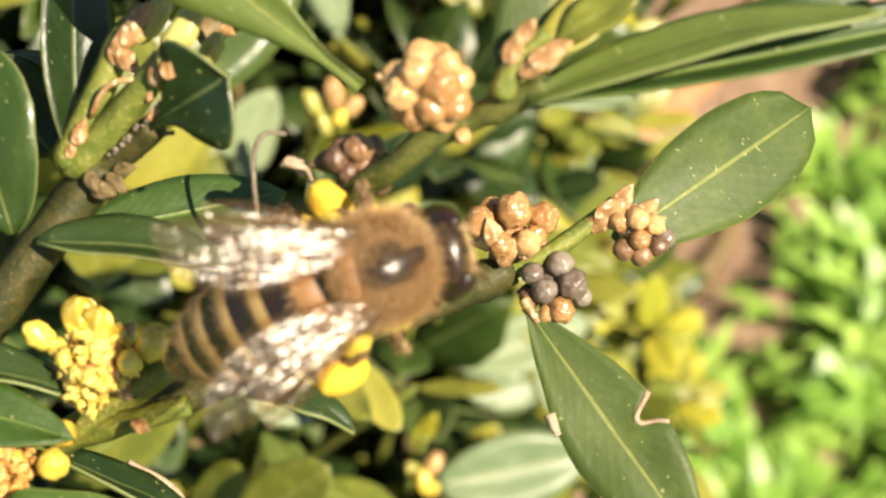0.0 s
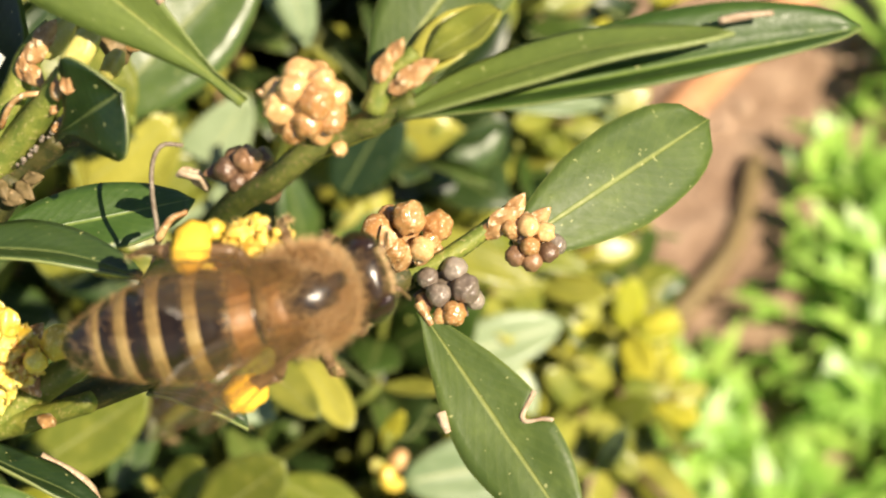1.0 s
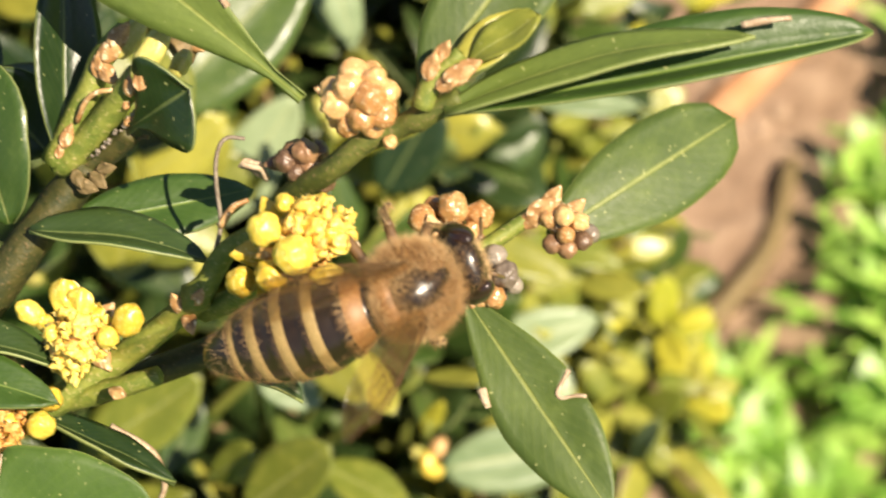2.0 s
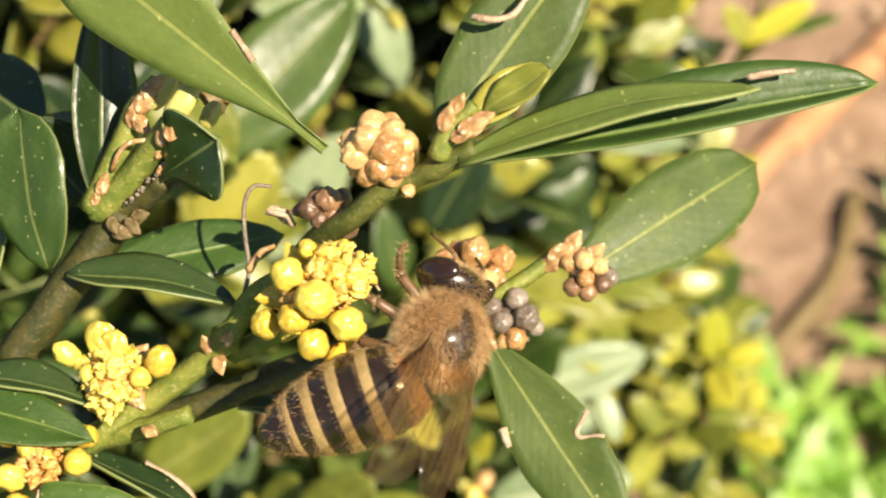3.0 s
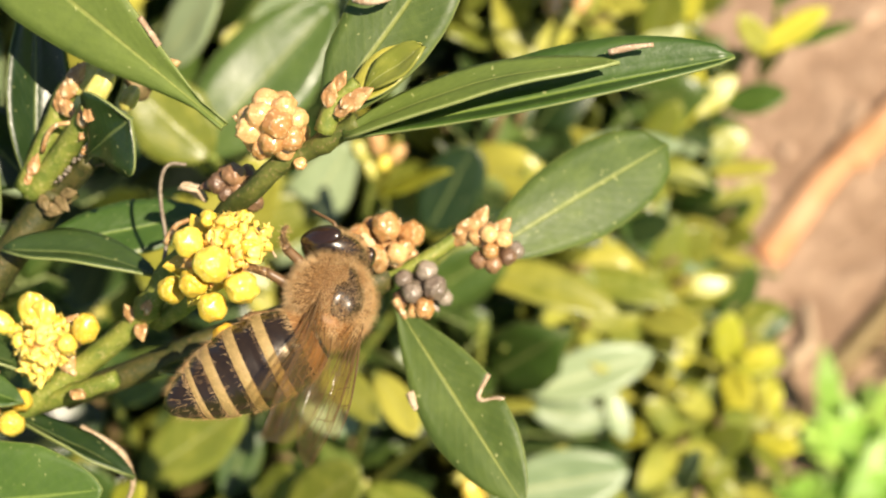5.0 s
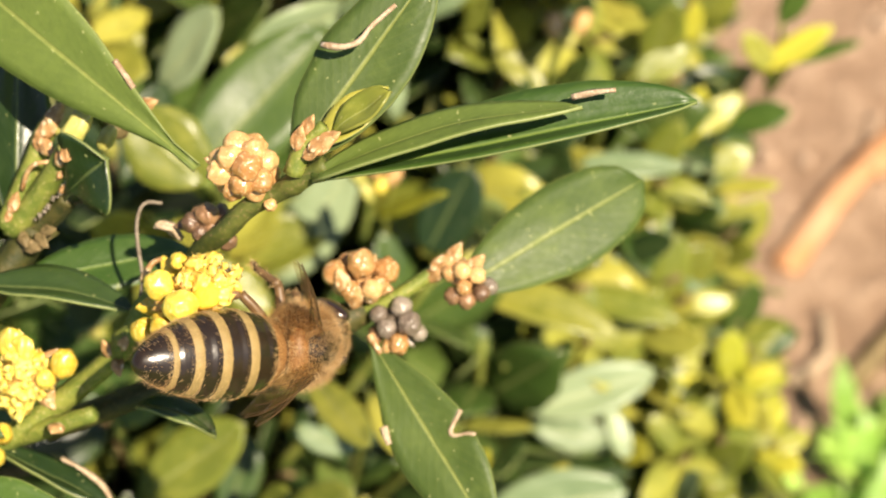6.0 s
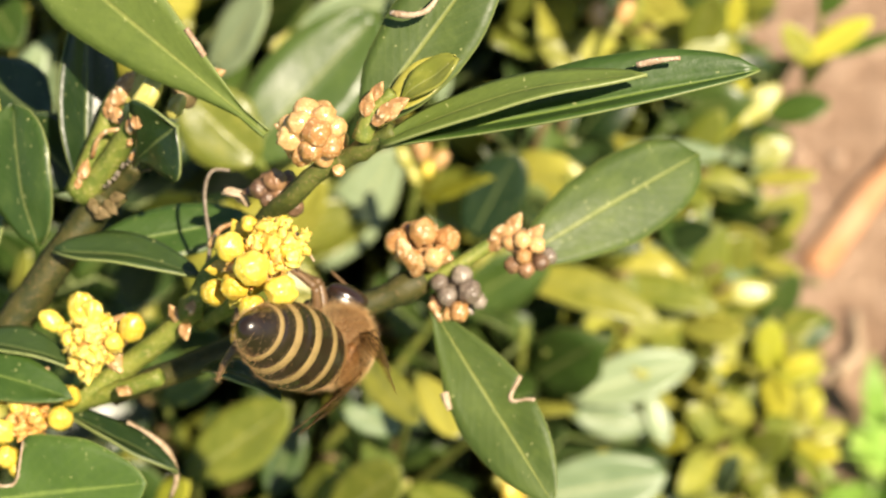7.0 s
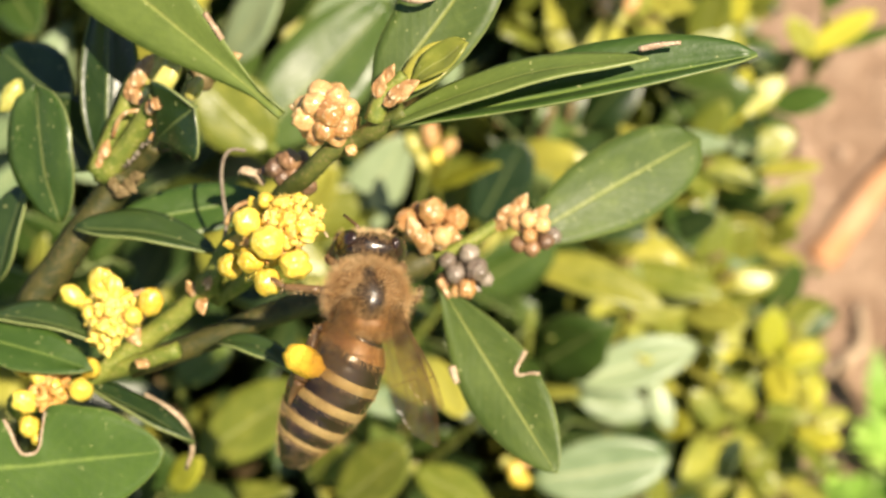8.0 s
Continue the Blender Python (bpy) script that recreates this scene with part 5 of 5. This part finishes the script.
def ring_surface(bm, s0, s1, more, n=5, seg=32, lip=0.0):
    """A stretch of the abdomen's skin, proud by more."""
    rings = []
    for i in range(n + 1):
        s = s0 + (s1 - s0) * i / n
        r = abdomen_radius(s) + more * math.sin(math.pi * min(1, max(0, i / n))) ** 0.5 + lip * i / n
        rings.append([bm.verts.new((-ABD * s, r * math.cos(2 * math.pi * k / seg), 0.90 * r * math.sin(2 * math.pi * k / seg) - 0.25 * math.sin(math.pi * s))) for k in range(seg)])
    for i in range(n):
        for k in range(seg):
            bm.faces.new((rings[i][k], rings[i + 1][k], rings[i + 1][(k + 1) % seg], rings[i][(k + 1) % seg]))
    return rings


def wing_mesh(length, width, name):
    """A wing from its root along -x, blade towards +y, thin but with two sides, gently pleated."""
    bm = bmesh.new()
    nu, nv = 16, 6
    grids = []
    for side in (0, 1):
        rows = []
        for i in range(nu + 1):
            s = i / nu
            lead = 0.10 * width * math.sin(math.pi * s)
            chord = width * (0.18 + 0.95 * math.sin(math.pi * min(1, s * 0.93 + 0.03)) ** 0.8 * (0.45 + 0.55 * s)) * (1 if s < 0.9 else math.sqrt(max(0.0, 1 - ((s - 0.9) / 0.105) ** 2)))
            rows.append([bm.verts.new((-length * s, lead - chord * j / nv, 0.10 * noise.noise(Vector((s * 6, j * 0.9, length))) + 0.25 * math.sin(math.pi * s) - side * 0.02)) for j in range(nv + 1)])
        grids.append(rows)
    a, b = grids
    for i in range(nu):
        for j in range(nv):
            bm.faces.new((a[i][j], a[i + 1][j], a[i + 1][j + 1], a[i][j + 1]))
            bm.faces.new((b[i][j], b[i][j + 1], b[i + 1][j + 1], b[i + 1][j]))
        bm.faces.new((a[i][0], b[i][0], b[i + 1][0], a[i + 1][0]))
        bm.faces.new((a[i][nv], a[i + 1][nv], b[i + 1][nv], b[i][nv]))
    return mesh_of(bm, name, BEE["wing"])


def mirrored(bm, left):
    if not left:
        bmesh.ops.scale(bm, vec=(1, -1, 1), verts=bm.verts)
        bmesh.ops.reverse_faces(bm, faces=bm.faces)


def build_bee():
    th = new("honey_bee")
    th.empty_display_size = 0.003
    tagged(th, "brown-striped honey bee with furry thorax gathering yellow pollen", "bee")
    # thorax: a bare shining back, ringed by fur, with a humped shield behind
    bm = bmesh.new()
    ball(bm, (0, 0, 0), 1.0, (2.0, 1.95, 1.75), 28, 20, None, 0, 0.06)
    thorax = part("thorax", bm, BEE["down"], th, "furry brown thorax with a bare shining back")
    bm = bmesh.new()
    ball(bm, (-1.35, 0, 0.75), 0.85, (0.75, 1.45, 0.75), 18, 12, None, 0, 0.05)
    part("scutellum", bm, BEE["amber"], thorax, "amber shield behind the thorax")

    bm = bmesh.new()
    ball(bm, (0.0, 0, 0.37), 1.0, (1.78, 1.42, 1.45), 32, 22, None, 0, 0.09)
    part("scutum", bm, BEE["shell"], thorax, "bare dark shining back plate")

    def bare(d):
        return d.z > 0.5 and -0.55 < d.x < 0.5 and abs(d.y) < 0.48

    radii = (2.0, 1.95, 1.75)
    fur(thorax, on_ball(8500, (0, 0, 0), radii, 1, lambda d: not bare(d)), 0.62, 1, thick=0.0095)
    fur(thorax, on_ball(2100, (0, 0, 0), radii, 4, bare), 0.42, 7, thick=0.010)
    fur(thorax, on_ball(700, (-1.35, 0, 0.75), (0.64, 1.23, 0.64), 5, lambda d: d.z > -0.2), 0.42, 8, thick=0.010)
    # head
    bm = bmesh.new()
    ball(bm, (2.5, 0, -0.7), 1.0, (0.95, 1.75, 1.55), 20, 14, None, 0, 0.05)
    ball(bm, (2.6, 0, -2.0), 0.5, (0.7, 0.8, 1.1), 10, 8)
    head = part("head", bm, BEE["shell"], th, "dark brown head")
    fur(head, on_ball(1100, (2.5, 0, -0.7), (0.95, 1.75, 1.55), 2, lambda d: d.z > -0.4 and abs(d.y) < 0.62), 0.34, 3, (0.1, 0, 0.2), thick=0.011)
    for s in (1, -1):
        bm = bmesh.new()
        ball(bm, (2.66, 1.28 * s, -0.35), 0.72, (0.85, 0.66, 1.6), 18, 14, Euler((0.25 * s, 0.15, 0)).to_matrix())
        part("eye", bm, BEE["eye"], head, "glossy black compound eye")
        bm = bmesh.new()
        tube(bm, [(2.95, 0.35 * s, -0.7), (3.5, 0.8 * s, -0.2), (3.75, 1.0 * s, -0.5), (4.3, 1.35 * s, -1.7)], 0.10, 0.085, 12, 6, 0.05)
        part("antenna", bm, BEE["leg"], head)
    # abdomen: dark plates, each with a pale hairy band
    bm = bmesh.new()
    rings = ring_surface(bm, 0.0, 1.0, 0.0, 60)
    bm.faces.new(rings[0][::-1])
    tip = bm.verts.new((-ABD * 1.035, 0, 0))
    for k in range(len(rings[-1])):
        bm.faces.new((rings[-1][k], tip, rings[-1][(k + 1) % len(rings[-1])]))
    abdomen = part("abdomen", bm, BEE["shell"], th, "dark abdomen with five pale hairy bands")
    rnd = random.Random(6)
    for i, (s0, s1) in enumerate(((0.02, 0.12), (0.27, 0.335), (0.46, 0.525), (0.635, 0.695), (0.785, 0.82))):
        bm = bmesh.new()
        ring_surface(bm, s0, s1, 0.035, 5)
        band = part("band", bm, BEE["amber"] if i == 0 else BEE["band"], abdomen, "amber first band" if i == 0 else "pale tan hairy band")
        spots = []
        for _ in range(1300 if i == 0 else 900):
            s, w = rnd.uniform(s0 - 0.01, s1 + 0.02), rnd.uniform(0, 6.283)
            r = abdomen_radius(s)
            spots.append((Vector((-ABD * s, r * math.cos(w), 0.9 * r * math.sin(w) - 0.25 * math.sin(math.pi * s))), Vector((0, math.cos(w), math.sin(w)))))
        fur(band, spots, 0.45 if i == 0 else 0.16, 10 + i, (-1.6 if i == 0 else -3.2, 0, 0), thick=0.008 if i == 0 else 0.006)
    spots = []
    for _ in range(420):
        s, w = rnd.uniform(0.1, 0.97), rnd.choice((rnd.gauss(0.0, 0.35), rnd.gauss(math.pi, 0.35)))
        r = abdomen_radius(s)
        spots.append((Vector((-ABD * s, r * math.cos(w), 0.9 * r * math.sin(w) - 0.25 * math.sin(math.pi * s))), Vector((-0.2, math.cos(w), math.sin(w)))))
    for _ in range(900):
        s, w = rnd.uniform(0.05, 0.95), rnd.gauss(-math.pi / 2, 0.75)
        r = abdomen_radius(s)
        spots.append((Vector((-ABD * s, r * math.cos(w), 0.9 * r * math.sin(w) - 0.25 * math.sin(math.pi * s))), Vector((-0.2, math.cos(w), math.sin(w)))))
    for _ in range(300):
        s, w = rnd.uniform(0.6, 0.98), rnd.uniform(0, 6.283)
        r = abdomen_radius(s)
        spots.append((Vector((-ABD * s, r * math.cos(w), 0.9 * r * math.sin(w) - 0.25 * math.sin(math.pi * s))), Vector((-0.2, math.cos(w), math.sin(w)))))
    fur(abdomen, spots, 0.32, 30, (-1.8, 0, 0), thick=0.006)
    # wings: fore and hind on each side
    wings = []
    for left in (True, False):
        for size, wide, name in ((7.8, 3.0, "fore_wing"), (5.6, 2.1, "hind_wing")):
            me = wing_mesh(size, wide, name)
            if not left:
                for v in me.vertices:
                    v.co.y = -v.co.y
                me.flip_normals()
            w = part(name, me, None, th, "clear brownish wing with fine veins")
            s = -1 if left else 1
            for at, reach in ((-0.06, 0.98), (0.0, 0.97), (0.2, 0.93), (0.38, 0.86), (0.55, 0.8), (0.72, 0.62)):
                bm = bmesh.new()
                tube(bm, [(0, -0.1 * wide * s * -1 * at, 0.03), (-size * 0.35 * reach, s * wide * (0.02 + at * 0.62), 0.26), (-size * 0.72 * reach, s * wide * (-0.04 + at * 0.85), 0.24), (-size * reach, s * wide * (0.05 + at * 0.75), 0.1)], 0.045 if at < 0 else 0.022, 0.014, 12, 5, 0.02)
                part("vein", bm, BEE["vein"], w)
            for along, a0, a1 in ((0.42, 0.05, 0.45), (0.56, 0.1, 0.5), (0.70, 0.0, 0.4), (0.60, 0.45, 0.75)):
                bm = bmesh.new()
                tube(bm, [(-size * (along + 0.02 * i), s * wide * (a0 + (a1 - a0) * i / 2), 0.25) for i in range(3)], 0.016, 0.014, 4, 5, 0.02)
                part("vein", bm, BEE["vein"], w)
            wings.append((w, left, name))
    # legs
    legs = []
    for left in (True, False):
        s = 1 if left else -1
        for name, hip, knee, ankle, toe in (("fore_leg", (1.2, 0.7, -1.3), (2.0, 1.9, -1.9), (3.0, 1.5, -3.2), (3.8, 1.2, -3.6)),
                                            ("middle_leg", (0.2, 0.9, -1.5), (0.5, 2.6, -1.9), (0.9, 3.1, -3.6), (1.5, 3.2, -4.4)),
                                            ("hind_leg", (-1.0, 0.9, -1.3), (-1.4, 2.9, -1.2), (-3.4, 3.9, -2.5), (-4.4, 3.8, -4.2))):
            o = Vector(hip)
            bm = bmesh.new()
            pts = [Vector(p) - o for p in (hip, knee, ankle, toe)]
            tube(bm, [pts[0], pts[1] * 0.5 + Vector((0, 0, 0.1)), pts[1]], 0.30, 0.24, 8, 7, 0.05)
            tube(bm, [pts[1], (pts[1] + pts[2]) / 2, pts[2]], 0.24, 0.38 if name == "hind_leg" else 0.18, 8, 7, 0.05)
            tube(bm, [pts[2], (pts[2] + pts[3]) / 2 + Vector((0.1, 0.1, 0)), pts[3]], 0.30 if name == "hind_leg" else 0.15, 0.09, 8, 6, 0.05)
            mirrored(bm, left)
            lg = part(name, bm, BEE["leg"], th, "dark brown jointed leg")
            hip_at = (hip[0], hip[1] * s, hip[2])
            lg.location = Vector(hip_at) * MM
            spots = []
            rnd = random.Random(50 + left)
            for _ in range(240):
                q = rnd.random()
                a = rnd.choice((0, 1, 1, 2))
                p = pts[a].lerp(pts[a + 1], q)
                p = Vector((p.x, p.y * s, p.z))
                spots.append((p, Vector((rnd.gauss(0, 1), rnd.gauss(0, 1), rnd.gauss(0, 1)))))
            fur(lg, spots, 0.45, 60, (0, 0, -0.2))
            if name == "hind_leg":
                bm = bmesh.new()
                c = pts[1].lerp(pts[2], 0.62) + Vector((0, 0.25, 0.1))
                ball(bm, (c.x, c.y * s, c.z), 0.92, (0.85, 0.75, 1.25), 16, 12, Euler((0.3 * s, -0.9, 0)).to_matrix(), 0, 0.14)
                part("pollen_load", bm, BEE["pollen"], lg, "round yellow pollen load")
            legs.append((lg, left, name, hip_at))
    return th, abdomen, wings, legs


bee, bee_abdomen, bee_wings, bee_legs = build_bee()


def local(x, y, z, rx=0, ry=0, rz=0):
    return pose(x * MM, y * MM, z * MM, rx, ry, rz)


def motions():
    """The bee: its body, and on it the abdomen, the wings and the hind legs; and the flower shoot that bends under it."""
    rest = Matrix.Translation(P(-11.67, -2.34, 4.00)) @ ROT.to_4x4()
    bend = ((0, 7, 0, 5), (1.0, 7, 0, 5), (1.5, 6, 0, 4), (1.9, 1, 0, 0), (2.2, 0, 0, 0), (5.3, 0, 0, 0), (5.8, 1.5, 0, 1), (6.9, 1.5, 0, 1), (7.1, 0, 0, 0), (8, 0, 0, 0))
    walk(flower_shoot, [(t, rest @ pose(0, 0, 0, x, y, z)) for t, x, y, z in bend])
    walk(bee, [
        (0, pose(-0.007370, -0.006479, 0.309259, 29.81, 7.25, 18.50)),
        (0.5, pose(-0.006088, -0.005931, 0.309571, 35.33, 13.34, 32.87)),
        (0.8, pose(-0.006491, -0.007558, 0.308627, 20.11, 12.30, 16.11)),
        (1, pose(-0.005528, -0.007285, 0.308867, 28.21, 6.79, 25.08)),
        (1.3, pose(-0.004199, -0.005353, 0.309921, 17.17, 18.61, 4.27)),
        (1.5, pose(-0.005400, -0.006850, 0.309005, 37.78, 22.99, 11.45)),
        (1.8, pose(-0.005573, -0.005975, 0.309034, 32.27, 9.56, 21.41)),
        (2, pose(-0.003406, -0.007112, 0.307632, 34.98, 1.77, 27.83)),
        (2.2, pose(-0.003323, -0.007415, 0.307548, 37.97, -6.97, 31.40)),
        (2.8, pose(-0.002926, -0.007230, 0.307105, 45.56, -15.99, 65.54)),
        (3.3, pose(-0.002686, -0.006702, 0.306826, 57.51, -17.28, 77.87)),
        (3.5, pose(-0.002020, -0.006611, 0.306937, 64.60, -24.45, 92.13)),
        (4, pose(-0.002651, -0.007252, 0.306656, 50.57, -20.64, 107.59)),
        (4.5, pose(-0.003012, -0.007241, 0.306671, 57.16, -16.97, 90.54)),
        (4.7, pose(-0.002855, -0.007021, 0.306704, 58.76, -13.73, 92.99)),
        (5.3, pose(-0.002928, -0.006700, 0.306834, 44.15, -0.20, 53.34)),
        (5.8, pose(-0.002061, -0.005529, 0.306200, 53.75, 39.46, 41.75)),
        (6, pose(-0.003284, -0.006092, 0.304836, 68.21, 44.23, 53.87)),
        (6.2, pose(-0.003613, -0.006137, 0.303389, 87.41, 43.73, 68.42)),
        (6.5, pose(-0.004783, -0.005657, 0.301671, 104.89, 27.88, 84.03)),
        (6.8, pose(-0.004728, -0.005801, 0.301524, 100.12, 25.39, 81.23)),
        (7, pose(-0.005338, -0.006161, 0.301351, 106.69, 28.60, 86.90)),
        (7.1, pose(-0.004670, -0.006372, 0.302344, 102.76, 24.63, 79.16)),
        (7.2, pose(-0.004587, -0.007245, 0.303051, 89.76, 24.11, 75.69)),
        (7.3, pose(-0.004304, -0.008000, 0.303553, 88.58, 9.82, 66.88)),
        (7.5, pose(-0.004458, -0.009604, 0.304603, 70.35, -17.28, 53.51)),
        (7.6, pose(-0.003571, -0.009170, 0.305190, 66.43, -15.98, 50.68)),
        (7.8, pose(-0.001876, -0.007142, 0.306766, 58.07, -27.73, 90.79)),
        (8, pose(-0.003237, -0.008279, 0.307118, 20.28, -21.04, 86.33)),
    ])
    walk(bee_abdomen, [
        (0, local(-1.75, 0, -0.1, 0.52, -40.96, 17.34)),
        (0.5, local(-1.75, 0, -0.1, -0.18, -40.76, 16.36)),
        (0.8, local(-1.75, 0, -0.1, 0.36, -32.88, 4.88)),
        (1, local(-1.75, 0, -0.1, 5.83, -25.33, -9.71)),
        (1.3, local(-1.75, 0, -0.1, -6.43, -30.36, 9.91)),
        (1.5, local(-1.75, 0, -0.1, -8.62, -29.03, 9.03)),
        (1.8, local(-1.75, 0, -0.1, -12.55, -23.64, 9.26)),
        (2, local(-1.75, 0, -0.1, -12.35, -28.73, -2.16)),
        (2.2, local(-1.75, 0, -0.1, -8.99, -25.56, -15.85)),
        (2.8, local(-1.75, 0, -0.1, -13.87, -30.57, -45.10)),
        (3.3, local(-1.75, 0, -0.1, -14.13, -49.74, -24.47)),
        (3.5, local(-1.75, 0, -0.1, 3.05, -53.44, -48.70)),
        (4, local(-1.75, 0, -0.1, 16.83, -66.15, -64.28)),
        (4.5, local(-1.75, 0, -0.1, 6.08, -63.57, -49.73)),
        (4.7, local(-1.75, 0, -0.1, 1.48, -59.30, -44.08)),
        (5.3, local(-1.75, 0, -0.1, -6.32, -20.18, -33.31)),
        (5.8, local(-1.75, 0, -0.1, -10.17, -13.57, 1.67)),
        (6, local(-1.75, 0, -0.1, -3.66, -18.10, -2.59)),
        (6.2, local(-1.75, 0, -0.1, 1.25, -20.38, -16.61)),
        (6.5, local(-1.75, 0, -0.1, 6.28, -22.78, -29.96)),
        (6.8, local(-1.75, 0, -0.1, 10.79, -30.82, -33.35)),
        (7, local(-1.75, 0, -0.1, 16.04, -29.88, -39.80)),
        (7.1, local(-1.75, 0, -0.1, 18.65, -11.44, -39.99)),
        (7.2, local(-1.75, 0, -0.1, 20.97, -5.95, -42.82)),
        (7.3, local(-1.75, 0, -0.1, 15.07, -18.72, -55.74)),
        (7.5, local(-1.75, 0, -0.1, -7.51, -56.17, -59.44)),
        (7.6, local(-1.75, 0, -0.1, -23.53, -59.11, -45.64)),
        (7.8, local(-1.75, 0, -0.1, -44.25, -58.55, -36.00)),
        (8, local(-1.75, 0, -0.1, 0.01, -21.99, -22.75)),
    ])
    # seconds and the turn of the left and of the right wings at their roots
    left_wings = [(0, -1, -1, -14), (0.5, -1, -13, -15), (0.8, 8, -0, -11), (1, -34, 29, -10), (1.3, -72, 8, -6), (1.5, -72, 8, -6), (1.8, -72, 8, -6), (2, -72, 8, -6), (2.2, -72, 8, -6), (3.3, 19, 25, -30), (3.5, 19, 11, -39), (4, 19, 10, -35), (4.5, 19, 9, -23), (4.7, 19, -5, -8), (5.8, -34, 31, -35), (6, -34, 21, -35), (6.2, -34, 17, -30), (6.5, -34, 13, -39), (6.8, -34, 12, -34), (7, -34, 13, -27), (7.1, -25, 26, -27), (7.2, -16, 35, -20), (7.3, -8, 31, -45), (7.5, 10, 8, -22), (7.6, 10, 8, -16), (7.8, 10, 7, -8), (8, -34, 36, -8)]
    right_wings = [(0, -1, 0, 23), (0.5, -9, -10, 23), (0.8, 6, -5, 23), (1, 34, 10, 12), (1.3, 34, 17, 32), (1.5, 34, 16, 12), (1.8, 34, 34, 33), (2, 34, 36, 21), (2.2, 34, 36, 32), (3.3, 20, 4, -14), (3.5, 20, 0, -14), (4, 20, -4, -16), (4.5, 20, -5, -14), (4.7, 20, -12, -3), (5.8, 34, 25, 7), (6, 34, 11, 1), (6.2, 34, 4, -4), (6.5, 34, -5, -11), (6.8, 34, -10, -11), (7, 34, -12, -8), (7.1, 34, -2, -5), (7.2, 34, -8, -5), (7.3, 34, -12, -11), (7.5, 34, -12, -16), (7.6, 34, -12, -11), (7.8, 34, -9, -0), (8, 34, 19, 18)]
    for w, left, name in bee_wings:
        s = 1 if left else -1
        hind = name == "hind_wing"
        walk(w, [(t, local(-0.1 - 0.5 * hind, s * 1.35, 1.05 - 0.2 * hind, x, y, z - s * 10 * hind)) for t, x, y, z in (left_wings if left else right_wings)])
    # seconds and the turn of each hind leg at its hip
    left_turns = [(0, -43.0, -16.7, -49.4), (0.8, 0.0, -0.0, 4.0), (1, 25.0, -0.0, 16.0), (1.3, 0.2, 2.2, 29.1), (1.5, 0.2, 2.2, 24.0), (2, -20.0, -0.0, 0.0), (3.3, -65.9, -13.5, 3.3), (4, -12.4, -21.8, -20.6), (4.5, -50.4, -26.6, -11.0), (4.7, -48.1, -9.6, -1.9), (5.8, -25.1, 3.8, 15.3), (6.5, -70.0, -0.0, 10.0), (7, -70.0, -0.0, 10.0), (7.3, 35.2, 25.9, -33.7), (7.5, 40.0, 13.3, -69.9), (7.6, 43.3, 18.4, -36.6), (7.8, -30.0, -0.0, -10.0), (8, 32.9, 10.5, 24.9)]
    right_turns = [(0, 21.5, -18.8, 12.1), (0.8, 20.0, -0.0, 0.0), (1, 40.0, -0.0, 0.0), (1.5, 70, 0, 0), (2, 75, 0, 0), (3.3, 75, 0, 0), (4.7, 75, 0, 0), (5.8, 75, 0, 0), (6.5, 70.4, -17.8, -13.5), (6.8, 69.1, -24.0, -10.1), (7, 88.5, -21.9, -29.4), (7.1, 87.5, 0.7, -26.6), (7.2, 93.5, -28.7, -36.3), (7.5, 40.0, -0.0, -10.0), (7.8, 80, 0, 0), (8, 100, 0, 0)]
    for lg, left, name, hip in bee_legs:
        if name == "hind_leg":
            walk(lg, [(t, local(*hip, *turn)) for t, *turn in (left_turns if left else right_turns)])
        elif name == "middle_leg" and left:
            walk(lg, [(0, local(*hip)), (7.6, local(*hip)), (7.8, local(*hip, 15)), (8, local(*hip, 48, 0, 12))])


motions()
